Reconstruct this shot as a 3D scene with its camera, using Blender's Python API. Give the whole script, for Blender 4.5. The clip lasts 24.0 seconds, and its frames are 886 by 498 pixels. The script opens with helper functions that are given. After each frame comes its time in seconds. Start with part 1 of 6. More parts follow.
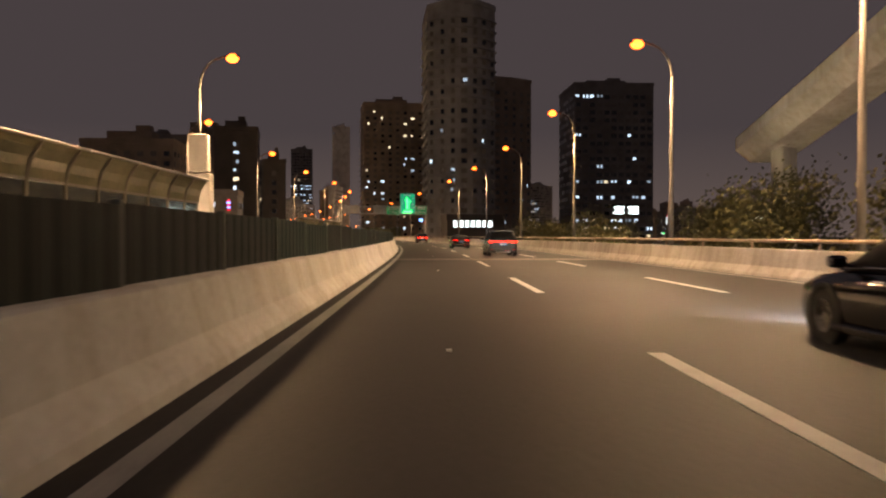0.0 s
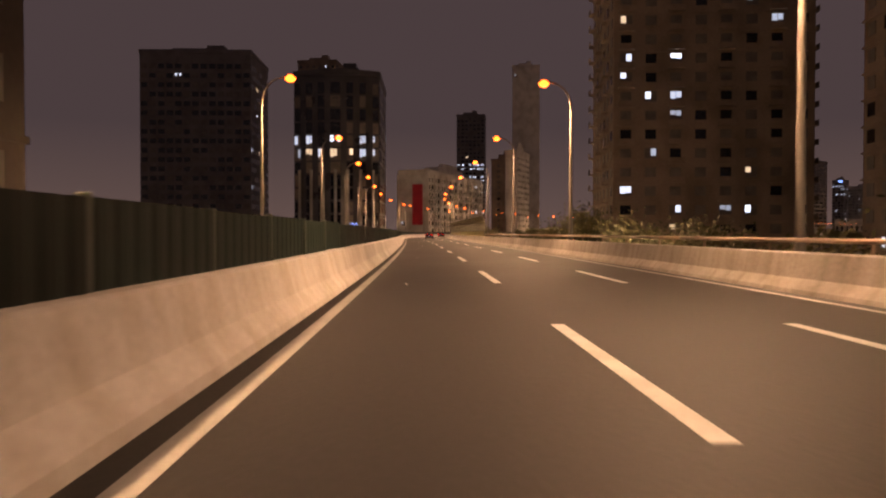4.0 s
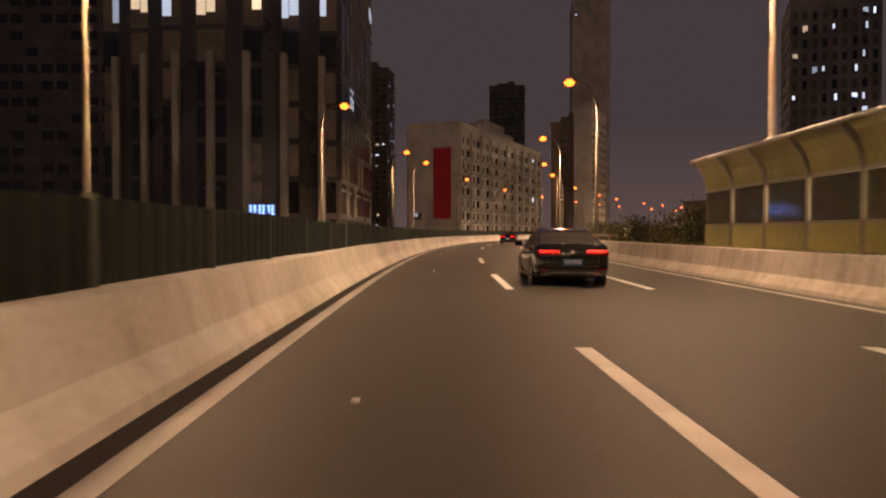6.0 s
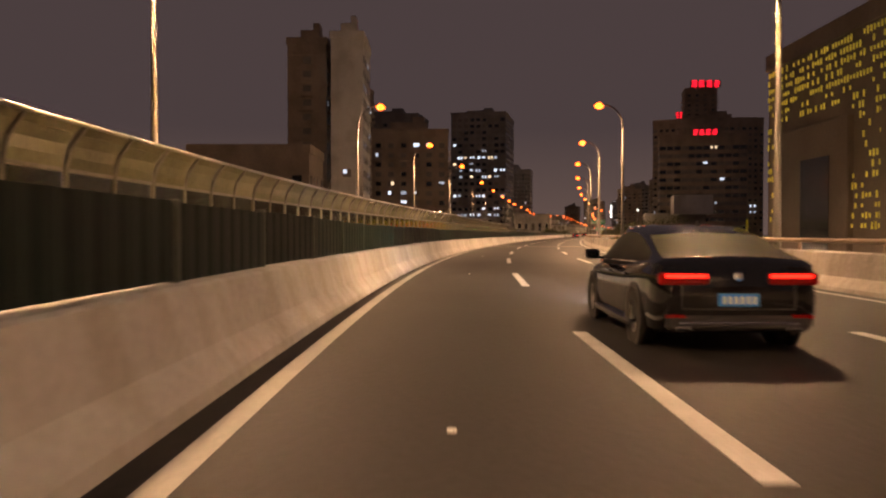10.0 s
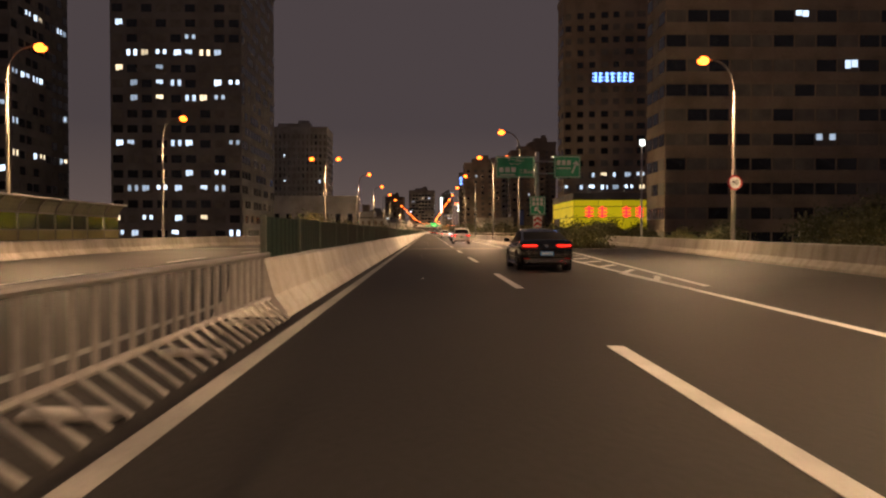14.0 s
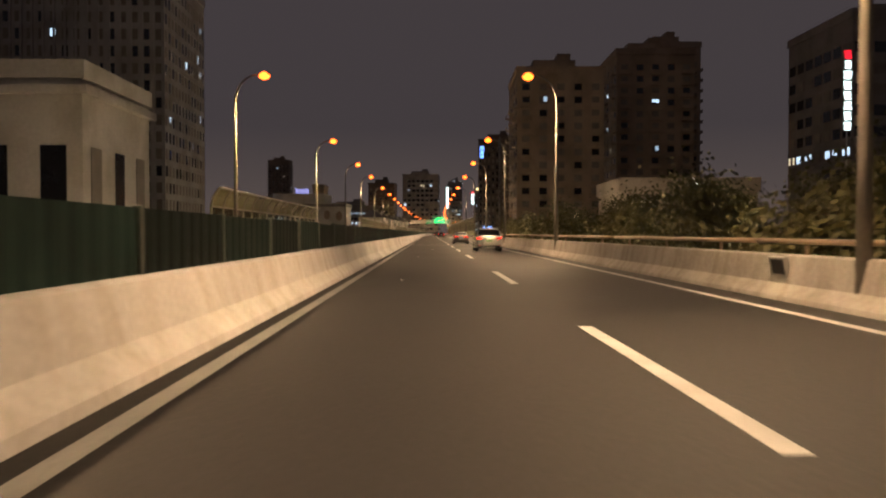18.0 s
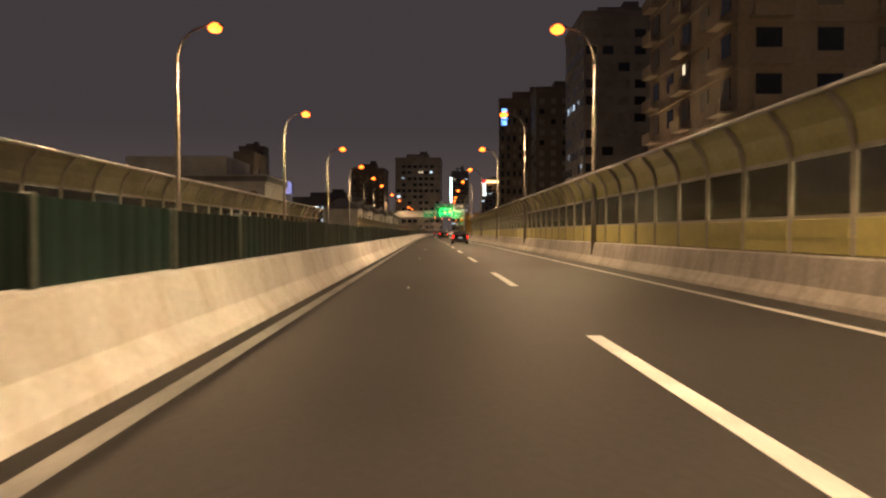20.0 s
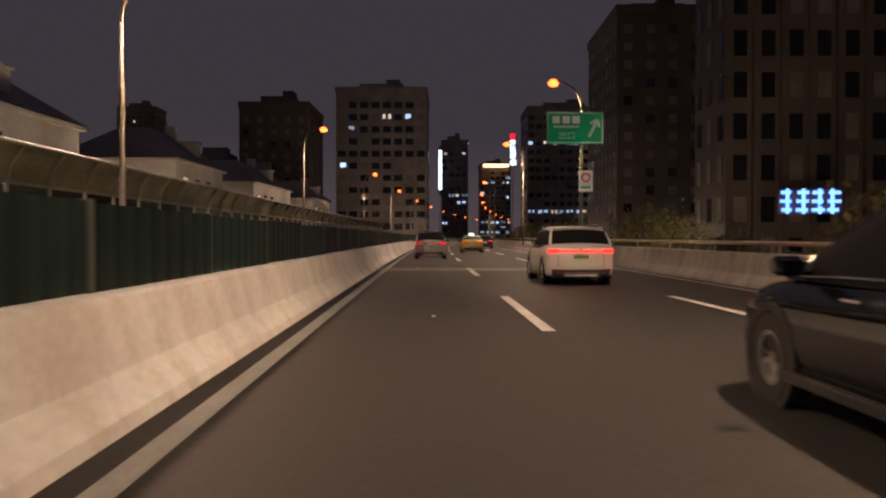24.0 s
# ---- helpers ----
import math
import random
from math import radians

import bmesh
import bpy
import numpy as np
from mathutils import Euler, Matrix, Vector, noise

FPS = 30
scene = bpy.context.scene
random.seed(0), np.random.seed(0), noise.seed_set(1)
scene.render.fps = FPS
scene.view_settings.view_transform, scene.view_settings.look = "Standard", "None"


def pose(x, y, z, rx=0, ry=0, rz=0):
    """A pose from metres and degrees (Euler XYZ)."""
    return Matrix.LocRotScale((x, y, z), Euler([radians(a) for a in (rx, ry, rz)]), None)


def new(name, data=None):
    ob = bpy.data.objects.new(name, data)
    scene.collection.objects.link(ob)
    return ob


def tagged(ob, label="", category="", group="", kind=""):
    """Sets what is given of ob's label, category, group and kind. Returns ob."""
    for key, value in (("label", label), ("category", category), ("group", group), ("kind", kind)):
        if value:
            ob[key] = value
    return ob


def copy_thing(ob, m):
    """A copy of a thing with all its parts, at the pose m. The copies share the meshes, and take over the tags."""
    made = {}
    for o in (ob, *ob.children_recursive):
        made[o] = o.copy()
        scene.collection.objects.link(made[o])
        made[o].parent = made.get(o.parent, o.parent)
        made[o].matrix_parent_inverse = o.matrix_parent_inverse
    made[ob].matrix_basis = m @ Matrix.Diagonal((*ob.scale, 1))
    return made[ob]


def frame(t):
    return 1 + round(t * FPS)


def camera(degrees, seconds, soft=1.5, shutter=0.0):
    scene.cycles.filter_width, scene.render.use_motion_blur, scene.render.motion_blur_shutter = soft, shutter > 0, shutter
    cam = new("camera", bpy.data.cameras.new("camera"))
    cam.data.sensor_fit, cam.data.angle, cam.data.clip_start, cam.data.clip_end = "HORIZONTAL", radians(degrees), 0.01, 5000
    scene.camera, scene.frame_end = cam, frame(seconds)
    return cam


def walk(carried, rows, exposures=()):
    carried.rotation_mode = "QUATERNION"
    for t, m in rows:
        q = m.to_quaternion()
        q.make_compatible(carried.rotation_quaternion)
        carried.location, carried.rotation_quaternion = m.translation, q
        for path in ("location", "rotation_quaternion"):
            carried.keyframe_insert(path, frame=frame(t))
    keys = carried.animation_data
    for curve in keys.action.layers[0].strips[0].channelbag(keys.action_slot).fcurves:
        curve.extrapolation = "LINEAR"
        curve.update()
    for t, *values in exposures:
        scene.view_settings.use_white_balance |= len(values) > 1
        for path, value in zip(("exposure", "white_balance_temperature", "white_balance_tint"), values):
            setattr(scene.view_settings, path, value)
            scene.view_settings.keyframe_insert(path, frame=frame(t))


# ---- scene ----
# The drive is played at about four times its real pace, so the whole place is laid out at 0.55 of life size:
# all lengths below are real metres, and K turns them into scene metres.
K = 0.55
cam = camera(58.5, 24.0, soft=2.2, shutter=0.05)
PATH = [
    (0, 0.00, 0.00, 0.643, -21.21, -0.97, 0.0),
    (0.5, 6.56, 17.93, 0.643, -20.84, -0.70, 0.0),
    (1, 12.88, 36.17, 0.643, -19.16, -0.78, 0.0),
    (1.5, 18.44, 54.82, 0.643, -15.93, -0.60, 0.0),
    (2, 22.98, 73.82, 0.643, -13.09, -1.11, 0.0),
    (2.5, 26.77, 93.04, 0.643, -11.41, -0.85, 0.0),
    (3, 30.12, 112.39, 0.643, -10.30, -0.77, 0.0),
    (3.5, 33.09, 131.76, 0.643, -9.16, -0.67, 0.0),
    (4, 35.69, 151.13, 0.643, -8.24, -1.17, 0.0),
    (4.5, 38.03, 170.44, 0.643, -7.60, -1.20, 0.0),
    (5, 40.15, 189.69, 0.643, -7.14, -1.20, 0.0),
    (5.5, 42.15, 208.87, 0.643, -6.73, -0.95, 0.0),
    (6, 44.03, 228.01, 0.643, -6.60, -1.20, 0.0),
    (6.5, 46.26, 247.01, 0.643, -9.19, -1.18, 0.0),
    (7, 49.72, 265.78, 0.643, -13.94, -1.15, 0.0),
    (7.5, 54.77, 284.11, 0.643, -18.87, -1.14, 0.0),
    (8, 61.39, 301.87, 0.643, -24.05, -1.00, 0.0),
    (8.5, 69.57, 318.88, 0.643, -29.25, -1.15, 0.0),
    (9, 79.06, 335.04, 0.643, -33.50, -1.17, 0.0),
    (9.5, 89.62, 350.37, 0.643, -37.75, -1.14, 0.0),
    (10, 101.27, 364.65, 0.643, -42.74, -1.11, 0.0),
    (10.5, 114.14, 377.65, 0.643, -48.61, -1.40, 0.0),
    (11, 127.94, 389.49, 0.643, -51.92, -1.14, 0.0),
    (11.5, 142.11, 400.68, 0.643, -53.46, -1.20, 0.0),
    (12, 156.37, 411.54, 0.643, -54.19, -1.20, 0.0),
    (12.5, 170.65, 422.14, 0.643, -55.06, -1.16, 0.0),
    (13, 184.99, 432.36, 0.643, -56.14, -1.40, 0.0),
    (13.5, 199.24, 442.41, 0.643, -55.77, -1.32, 0.0),
    (14, 213.26, 452.43, 0.643, -55.54, -1.24, 0.0),
    (14.5, 227.20, 462.42, 0.643, -55.46, -1.20, 0.0),
    (15, 241.22, 472.41, 0.643, -55.50, -1.20, 0.0),
    (15.5, 255.38, 482.45, 0.643, -55.59, -1.15, 0.0),
    (16, 269.71, 492.64, 0.643, -55.49, -1.07, 0.0),
    (16.5, 284.19, 502.98, 0.643, -55.42, -1.17, 0.0),
    (17, 298.79, 513.40, 0.643, -55.29, -1.25, 0.0),
    (17.5, 313.45, 523.87, 0.643, -55.32, -1.12, 0.0),
    (18, 328.08, 534.32, 0.643, -55.40, -1.17, 0.0),
    (18.5, 342.72, 544.76, 0.643, -55.36, -0.88, 0.0),
    (19, 357.36, 555.25, 0.643, -55.36, -1.10, 0.0),
    (19.5, 372.03, 565.74, 0.643, -55.38, -1.20, 0.0),
    (20, 386.71, 576.23, 0.643, -55.39, -1.21, 0.0),
    (20.5, 401.33, 586.69, 0.643, -55.33, -1.14, 0.0),
    (21, 415.82, 597.11, 0.643, -55.19, -1.20, 0.0),
    (21.5, 430.09, 607.41, 0.643, -55.09, -1.15, 0.0),
    (22, 444.06, 617.48, 0.643, -55.44, -1.23, 0.0),
    (22.5, 457.69, 627.16, 0.643, -55.83, -1.36, 0.0),
    (23, 470.87, 636.38, 0.643, -56.19, -1.36, 0.0),
    (23.5, 483.55, 645.15, 0.643, -56.42, -0.98, 0.0),
    (24, 495.70, 653.45, 0.643, -56.92, -0.88, 0.0),
]
EXPOSURES = [
    (0, 0.3, 6500, 8), (1.2, 0.15, 6500, 8), (2.0, -0.05, 6100, 5), (3.0, 0.3, 7200, 30), (5.5, 0.1, 6900, 18), (7, 0.05, 6600, 28), (8, 0.15, 6500, 22),
    (10, 0.3, 7200, 20), (12.5, 0.05, 7000, 20), (14, 0.4, 6500, 10), (15, -0.05, 6800, 20), (16, -0.05, 6400, 10), (17, 0.0, 6500, 9), (18.5, 0.15, 6000, 2),
    (21, 0.0, 6300, 4), (22.0, -0.1, 6200, 10), (23, -0.25, 7000, 32), (24, -0.2, 5600, 16)]
walk(cam, [(t, pose(x, y, z, 90 + pitch, roll, yaw)) for t, x, y, z, yaw, pitch, roll in PATH], EXPOSURES)

# ---------------------------------------------------------------- light
world = bpy.data.worlds.new("night_sky")
scene.world = world
world.use_nodes = True
wn, wl = world.node_tree.nodes, world.node_tree.links
sky_coord = wn.new("ShaderNodeTexCoord")
sky_sep = wn.new("ShaderNodeSeparateXYZ")
wl.new(sky_coord.outputs["Generated"], sky_sep.inputs[0])
sky_ramp = wn.new("ShaderNodeValToRGB")
wl.new(sky_sep.outputs["Z"], sky_ramp.inputs[0])
sky_ramp.color_ramp.elements[0].position = 0.0
sky_ramp.color_ramp.elements[0].color = (0.095, 0.068, 0.060, 1)
glow = sky_ramp.color_ramp.elements.new(0.13)
glow.color = (0.052, 0.040, 0.042, 1)
zenith = sky_ramp.color_ramp.elements[2]
zenith.position = 0.5
zenith.color = (0.052, 0.040, 0.043, 1)
wl.new(sky_ramp.outputs[0], wn["Background"].inputs[0])
wn["Background"].inputs[1].default_value = 1.0
SODIUM = (1.0, 0.60, 0.31)
LAMP_POWER = 2350.0
# power of the unseen lamps added below the road as facade fill
FACADE_FILL_POWER = 2000.0

# ---------------------------------------------------------------- road axis
# s runs along the left edge line of the carriageway, u to the right of it, z up from the road.
ROAD_START = (-27.38, -69.84)
HEADINGS = (-19.93, -20.21, -20.36, -20.32, -19.95, -19.05, -17.57, -15.64, -13.59, -11.80, -10.60, -9.60, -8.75, -8.00, -7.35, -6.85, -6.40, -6.05, -5.75, -5.55, -5.75, -7.47, -10.23, -13.69, -17.50, -21.36, -25.05, -28.47, -31.68, -34.94, -38.51, -42.38, -46.16, -49.27, -51.34, -52.49, -53.13, -53.69, -54.29, -54.44, -54.44, -54.44, -54.44, -54.44, -54.44, -54.44, -54.44, -54.44, -54.44, -54.44, -54.44, -54.44, -54.44, -54.44, -54.44, -54.44, -54.44, -54.44, -54.44, -54.44, -54.44, -54.44, -54.66, -54.87, -55.09, -55.31, -55.52, -55.74, -56.04, -56.64, -57.49, -58.34, -59.19, -60.04, -60.89, -61.74, -62.59, -63.44, -64.29, -65.14, -65.99, -66.49, -66.69)
STEP = 25.0
S0, S_END = -75.0, 2350.0


def _spline(values, q):
    i = min(max(int(q), 0), len(values) - 2)
    f = min(max(q - i, 0.0), 1.0)
    a, b, c, d = (values[min(max(j, 0), len(values) - 1)] for j in (i - 1, i, i + 1, i + 2))
    return b + 0.5 * f * (c - a + f * (2 * a - 5 * b + 4 * c - d + f * (3 * (b - c) + d - a)))


AXIS = []
_x, _y = ROAD_START
_s = S0
while _s <= S_END:
    _h = radians(_spline(HEADINGS, (_s + 0.5 - S0) / STEP))
    AXIS.append((_x, _y, _h))
    _x, _y, _s = _x - math.sin(_h), _y + math.cos(_h), _s + 1.0


def axis(s):
    q = min(max(s - S0, 0.0), len(AXIS) - 1.001)
    i = int(q)
    f = q - i
    a, b = AXIS[i], AXIS[i + 1]
    return a[0] + (b[0] - a[0]) * f, a[1] + (b[1] - a[1]) * f, a[2] + (b[2] - a[2]) * f


def P(s, u, z=0.0):
    x, y, h = axis(s)
    return Vector((x + u * math.cos(h), y + u * math.sin(h), z))


def at_road(s, u, z=0.0, turn=0.0):
    """A pose on the road, in scene metres; local +y runs along the road."""
    h = axis(s)[2]
    return Matrix.Translation(P(s, u, z) * K) @ Matrix.Rotation(h + radians(turn), 4, "Z")


def knots(table):
    def f(s):
        if s <= table[0][0]:
            return table[0][1]
        for (a, va), (b, vb) in zip(table, table[1:]):
            if s <= b:
                return va + (vb - va) * (s - a) / (b - a)
        return table[-1][1]
    return f


lane_1 = knots([(-75, 3.8), (0, 3.75), (76, 3.95), (105, 3.8), (141, 3.15), (212, 2.93), (389, 3.15), (431, 3.08), (570, 3.08), (600, 3.0), (637, 2.82), (708, 2.88), (800, 2.95), (880, 3.2), (903, 3.3), (957, 3.52), (1034, 3.46), (1090, 3.58), (1165, 3.78), (1246, 3.84), (1410, 3.68), (1425, 3.65), (1490, 2.85), (1540, 2.75), (1588, 3.0), (2350, 3.05)])
lane_2 = knots([(-75, 7.7), (0, 7.7), (105, 7.1), (141, 6.2), (212, 6.05), (597, 5.95), (698, 6.15), (880, 6.0), (957, 7.0), (1050, 7.1), (1246, 7.15), (1410, 7.0), (1490, 5.7), (1588, 6.3), (2350, 6.3)])
right_edge = knots([(-75, 11.8), (0, 11.5), (105, 9.3), (141, 8.4), (389, 8.5), (597, 8.7), (698, 9.1), (862, 8.7), (930, 9.4), (957, 11.0), (994, 14.9), (1020, 17.5), (1100, 24.0)])
inner_edge = knots([(1012, 8.6), (1050, 8.0), (1148, 7.9), (1410, 7.9), (1504, 8.2), (1588, 8.9), (2350, 9.2)])
left_edge = knots([(-75, -7.8), (42, -7.8), (55, -14.0), (97, -12.0), (137, -6.2), (500, -6.0), (789, -5.9), (850, -8.6), (907, -11.6), (967, -13.4), (1000, -16.2), (1024, -15.8), (1045, -8.0), (2350, -7.8)])
GAP = (957.5, 969.0)
GORE = 1013.0


# ---------------------------------------------------------------- mesh helpers
def finish(bm, smooth=False):
    bm.transform(Matrix.Scale(K, 4))
    bmesh.ops.recalc_face_normals(bm, faces=bm.faces)
    me = bpy.data.meshes.new("mesh")
    bm.to_mesh(me)
    bm.free()
    if smooth:
        me.shade_smooth()
    return me


def part(name, bm, material, parent=None, label="", smooth=False):
    """One mesh object under a thing; the bmesh is in real metres."""
    me = bm if isinstance(bm, bpy.types.Mesh) else finish(bm, smooth)
    if not me.materials:
        for m in material if isinstance(material, (list, tuple)) else [material]:
            me.materials.append(m)
    ob = new(name, me)
    ob.parent = parent
    if label:
        ob["label"] = label
    return ob


def thing(name, label, category, m=None, group="", kind=""):
    ob = new(name)
    ob.empty_display_size = 0.3
    if m is not None:
        ob.matrix_basis = m
    return tagged(ob, label, category, group, kind)


def box(bm, x0, x1, y0, y1, z0, z1, mat=0, m=None):
    v = [bm.verts.new((x, y, z)) for z in (z0, z1) for y in (y0, y1) for x in (x0, x1)]
    if m is not None:
        for w in v:
            w.co = m @ w.co
    for q in ((0, 2, 3, 1), (4, 5, 7, 6), (0, 1, 5, 4), (2, 6, 7, 3), (0, 4, 6, 2), (1, 3, 7, 5)):
        bm.faces.new([v[i] for i in q]).material_index = mat
    return v


def soft_box(bm, x0, x1, y0, y1, z0, z1, r, mat=0, m=None):
    """A box whose long edges are chamfered by r."""
    ring = [(x0 + r, y0), (x1 - r, y0), (x1, y0 + r), (x1, y1 - r), (x1 - r, y1), (x0 + r, y1), (x0, y1 - r), (x0, y0 + r)]
    cx, cy = (x0 + x1) / 2, (y0 + y1) / 2
    k = lambda p, f: (cx + (p[0] - cx) * f[0], cy + (p[1] - cy) * f[1])
    f = (1 - 2 * r / max(x1 - x0, 1e-6), 1 - 2 * r / max(y1 - y0, 1e-6))
    levels = [(z0, f), (z0 + r, (1, 1)), (z1 - r, (1, 1)), (z1, f)]
    loops = []
    for z, g in levels:
        loops.append([bm.verts.new((*k(p, g), z)) for p in ring])
    if m is not None:
        for lp in loops:
            for w in lp:
                w.co = m @ w.co
    for a, b in zip(loops, loops[1:]):
        for i in range(8):
            bm.faces.new((a[i], a[(i + 1) % 8], b[(i + 1) % 8], b[i])).material_index = mat
    bm.faces.new(loops[0][::-1]).material_index = mat
    bm.faces.new(loops[-1]).material_index = mat


def tube(bm, pts, radii, n=10, mat=0, cap=True):
    """A round bar through the points."""
    pts = [Vector(p) for p in pts]
    loops = []
    for i, p in enumerate(pts):
        d = (pts[min(i + 1, len(pts) - 1)] - pts[max(i - 1, 0)]).normalized()
        a = d.orthogonal() if abs(d.z) < 0.9 else d.cross(Vector((0, 1, 0)))
        a.normalize()
        if abs(d.z) < 0.9:
            a = d.cross(Vector((0, 0, 1))).normalized()
        b = d.cross(a)
        r = radii[i] if isinstance(radii, (list, tuple)) else radii
        loops.append([bm.verts.new(p + (a * math.cos(6.28319 * j / n) + b * math.sin(6.28319 * j / n)) * r) for j in range(n)])
    for a, b in zip(loops, loops[1:]):
        for j in range(n):
            bm.faces.new((a[j], a[(j + 1) % n], b[(j + 1) % n], b[j])).material_index = mat
    if cap:
        bm.faces.new(loops[0][::-1]).material_index = mat
        bm.faces.new(loops[-1]).material_index = mat


def disc(bm, r0, r1, x0, x1, n=24, mat=0, cx=0.0, cy=0.0, cz=0.0):
    """A ring or drum about the x axis from x0 to x1."""
    rings = []
    for x, r in ((x0, r0), (x0, r1), (x1, r1), (x1, r0)):
        rings.append([bm.verts.new((cx + x, cy + r * math.cos(6.28319 * j / n), cz + r * math.sin(6.28319 * j / n))) for j in range(n)])
    for k in range(4):
        a, b = rings[k], rings[(k + 1) % 4]
        for j in range(n):
            bm.faces.new((a[j], a[(j + 1) % n], b[(j + 1) % n], b[j])).material_index = mat


def sweep(sa, sb, profile, step=2.0, closed=False, u_of=None, caps=True):
    """A bmesh strip along the road: profile is a list of (u, z), shifted by u_of(s)."""
    bm = bmesh.new()
    n = max(1, int(math.ceil((sb - sa) / step)))
    loops = []
    for i in range(n + 1):
        s = sa + (sb - sa) * i / n
        o = u_of(s) if u_of else 0.0
        loops.append([bm.verts.new(P(s, o + u, z)) for u, z in profile])
    k = len(profile)
    for a, b in zip(loops, loops[1:]):
        for j in range(k if closed else k - 1):
            bm.faces.new((a[j], a[(j + 1) % k], b[(j + 1) % k], b[j]))
    if closed and caps:
        bm.faces.new(loops[0][::-1])
        bm.faces.new(loops[-1])
    return bm


_text_cache = {}


def text_mesh(body, size, material):
    key = (body, size, material.name)
    if key not in _text_cache:
        cu = bpy.data.curves.new("text", "FONT")
        cu.body, cu.size, cu.extrude, cu.align_x, cu.align_y = body, size * K, 0.006 * K, "CENTER", "CENTER"
        ob = bpy.data.objects.new("text", cu)
        scene.collection.objects.link(ob)
        me = bpy.data.meshes.new_from_object(ob.evaluated_get(bpy.context.evaluated_depsgraph_get()))
        bpy.data.objects.remove(ob)
        me.materials.clear()
        me.materials.append(material)
        _text_cache[key] = me
    return _text_cache[key]


# ---------------------------------------------------------------- materials
def material(name, base, rough=0.6, metal=0.0, var=0.25, large=0.35, fine=9.0, bump=0.15, tint=None, emit=None, strength=0.0, coat=0.0, per_object=0.0, spec=0.5):
    """A surface with large stains and fine grain; scales are per real metre."""
    m = bpy.data.materials.new(name)
    m.use_nodes = True
    n, l = m.node_tree.nodes, m.node_tree.links
    b = n["Principled BSDF"]
    co = n.new("ShaderNodeTexCoord")
    big = n.new("ShaderNodeTexNoise")
    big.inputs["Scale"].default_value, big.inputs["Detail"].default_value = large / K, 5.0
    small = n.new("ShaderNodeTexNoise")
    small.inputs["Scale"].default_value, small.inputs["Detail"].default_value = fine / K, 4.0
    for t in (big, small):
        l.new(co.outputs["Object"], t.inputs["Vector"])
    mix = n.new("ShaderNodeMath")
    mix.operation = "MULTIPLY_ADD"
    l.new(small.outputs["Fac"], mix.inputs[0])
    mix.inputs[1].default_value = 0.45
    l.new(big.outputs["Fac"], mix.inputs[2])
    ramp = n.new("ShaderNodeValToRGB")
    ramp.color_ramp.elements[0].position, ramp.color_ramp.elements[1].position = 0.45, 1.0
    lo = [c * (1 - var) for c in base]
    hi = [min(1.0, c * (1 + var)) for c in (tint or base)]
    ramp.color_ramp.elements[0].color, ramp.color_ramp.elements[1].color = (*lo, 1), (*hi, 1)
    l.new(mix.outputs[0], ramp.inputs[0])
    col = ramp.outputs[0]
    if per_object:
        info = n.new("ShaderNodeObjectInfo")
        hsv = n.new("ShaderNodeHueSaturation")
        mr = n.new("ShaderNodeMapRange")
        l.new(info.outputs["Random"], mr.inputs[0])
        mr.inputs[3].default_value, mr.inputs[4].default_value = 1 - per_object, 1 + per_object
        l.new(mr.outputs[0], hsv.inputs["Value"])
        l.new(col, hsv.inputs["Color"])
        col = hsv.outputs[0]
    l.new(col, b.inputs["Base Color"])
    rr = n.new("ShaderNodeMapRange")
    l.new(big.outputs["Fac"], rr.inputs[0])
    rr.inputs[3].default_value, rr.inputs[4].default_value = max(0.03, rough - 0.1), min(1.0, rough + 0.1)
    l.new(rr.outputs[0], b.inputs["Roughness"])
    b.inputs["Metallic"].default_value = metal
    b.inputs["Specular IOR Level"].default_value = spec
    b.inputs["Coat Weight"].default_value = coat
    b.inputs["Coat Roughness"].default_value = 0.06
    if bump:
        bp = n.new("ShaderNodeBump")
        bp.inputs["Strength"].default_value, bp.inputs["Distance"].default_value = bump, 0.01
        l.new(small.outputs["Fac"], bp.inputs["Height"])
        l.new(bp.outputs[0], b.inputs["Normal"])
    if emit:
        b.inputs["Emission Color"].default_value = (*emit, 1)
        b.inputs["Emission Strength"].default_value = strength
        if per_object:
            mm = n.new("ShaderNodeMath")
            mm.operation = "MULTIPLY"
            l.new(mr.outputs[0], mm.inputs[0])
            mm.inputs[1].default_value = strength
            l.new(mm.outputs[0], b.inputs["Emission Strength"])
    return m


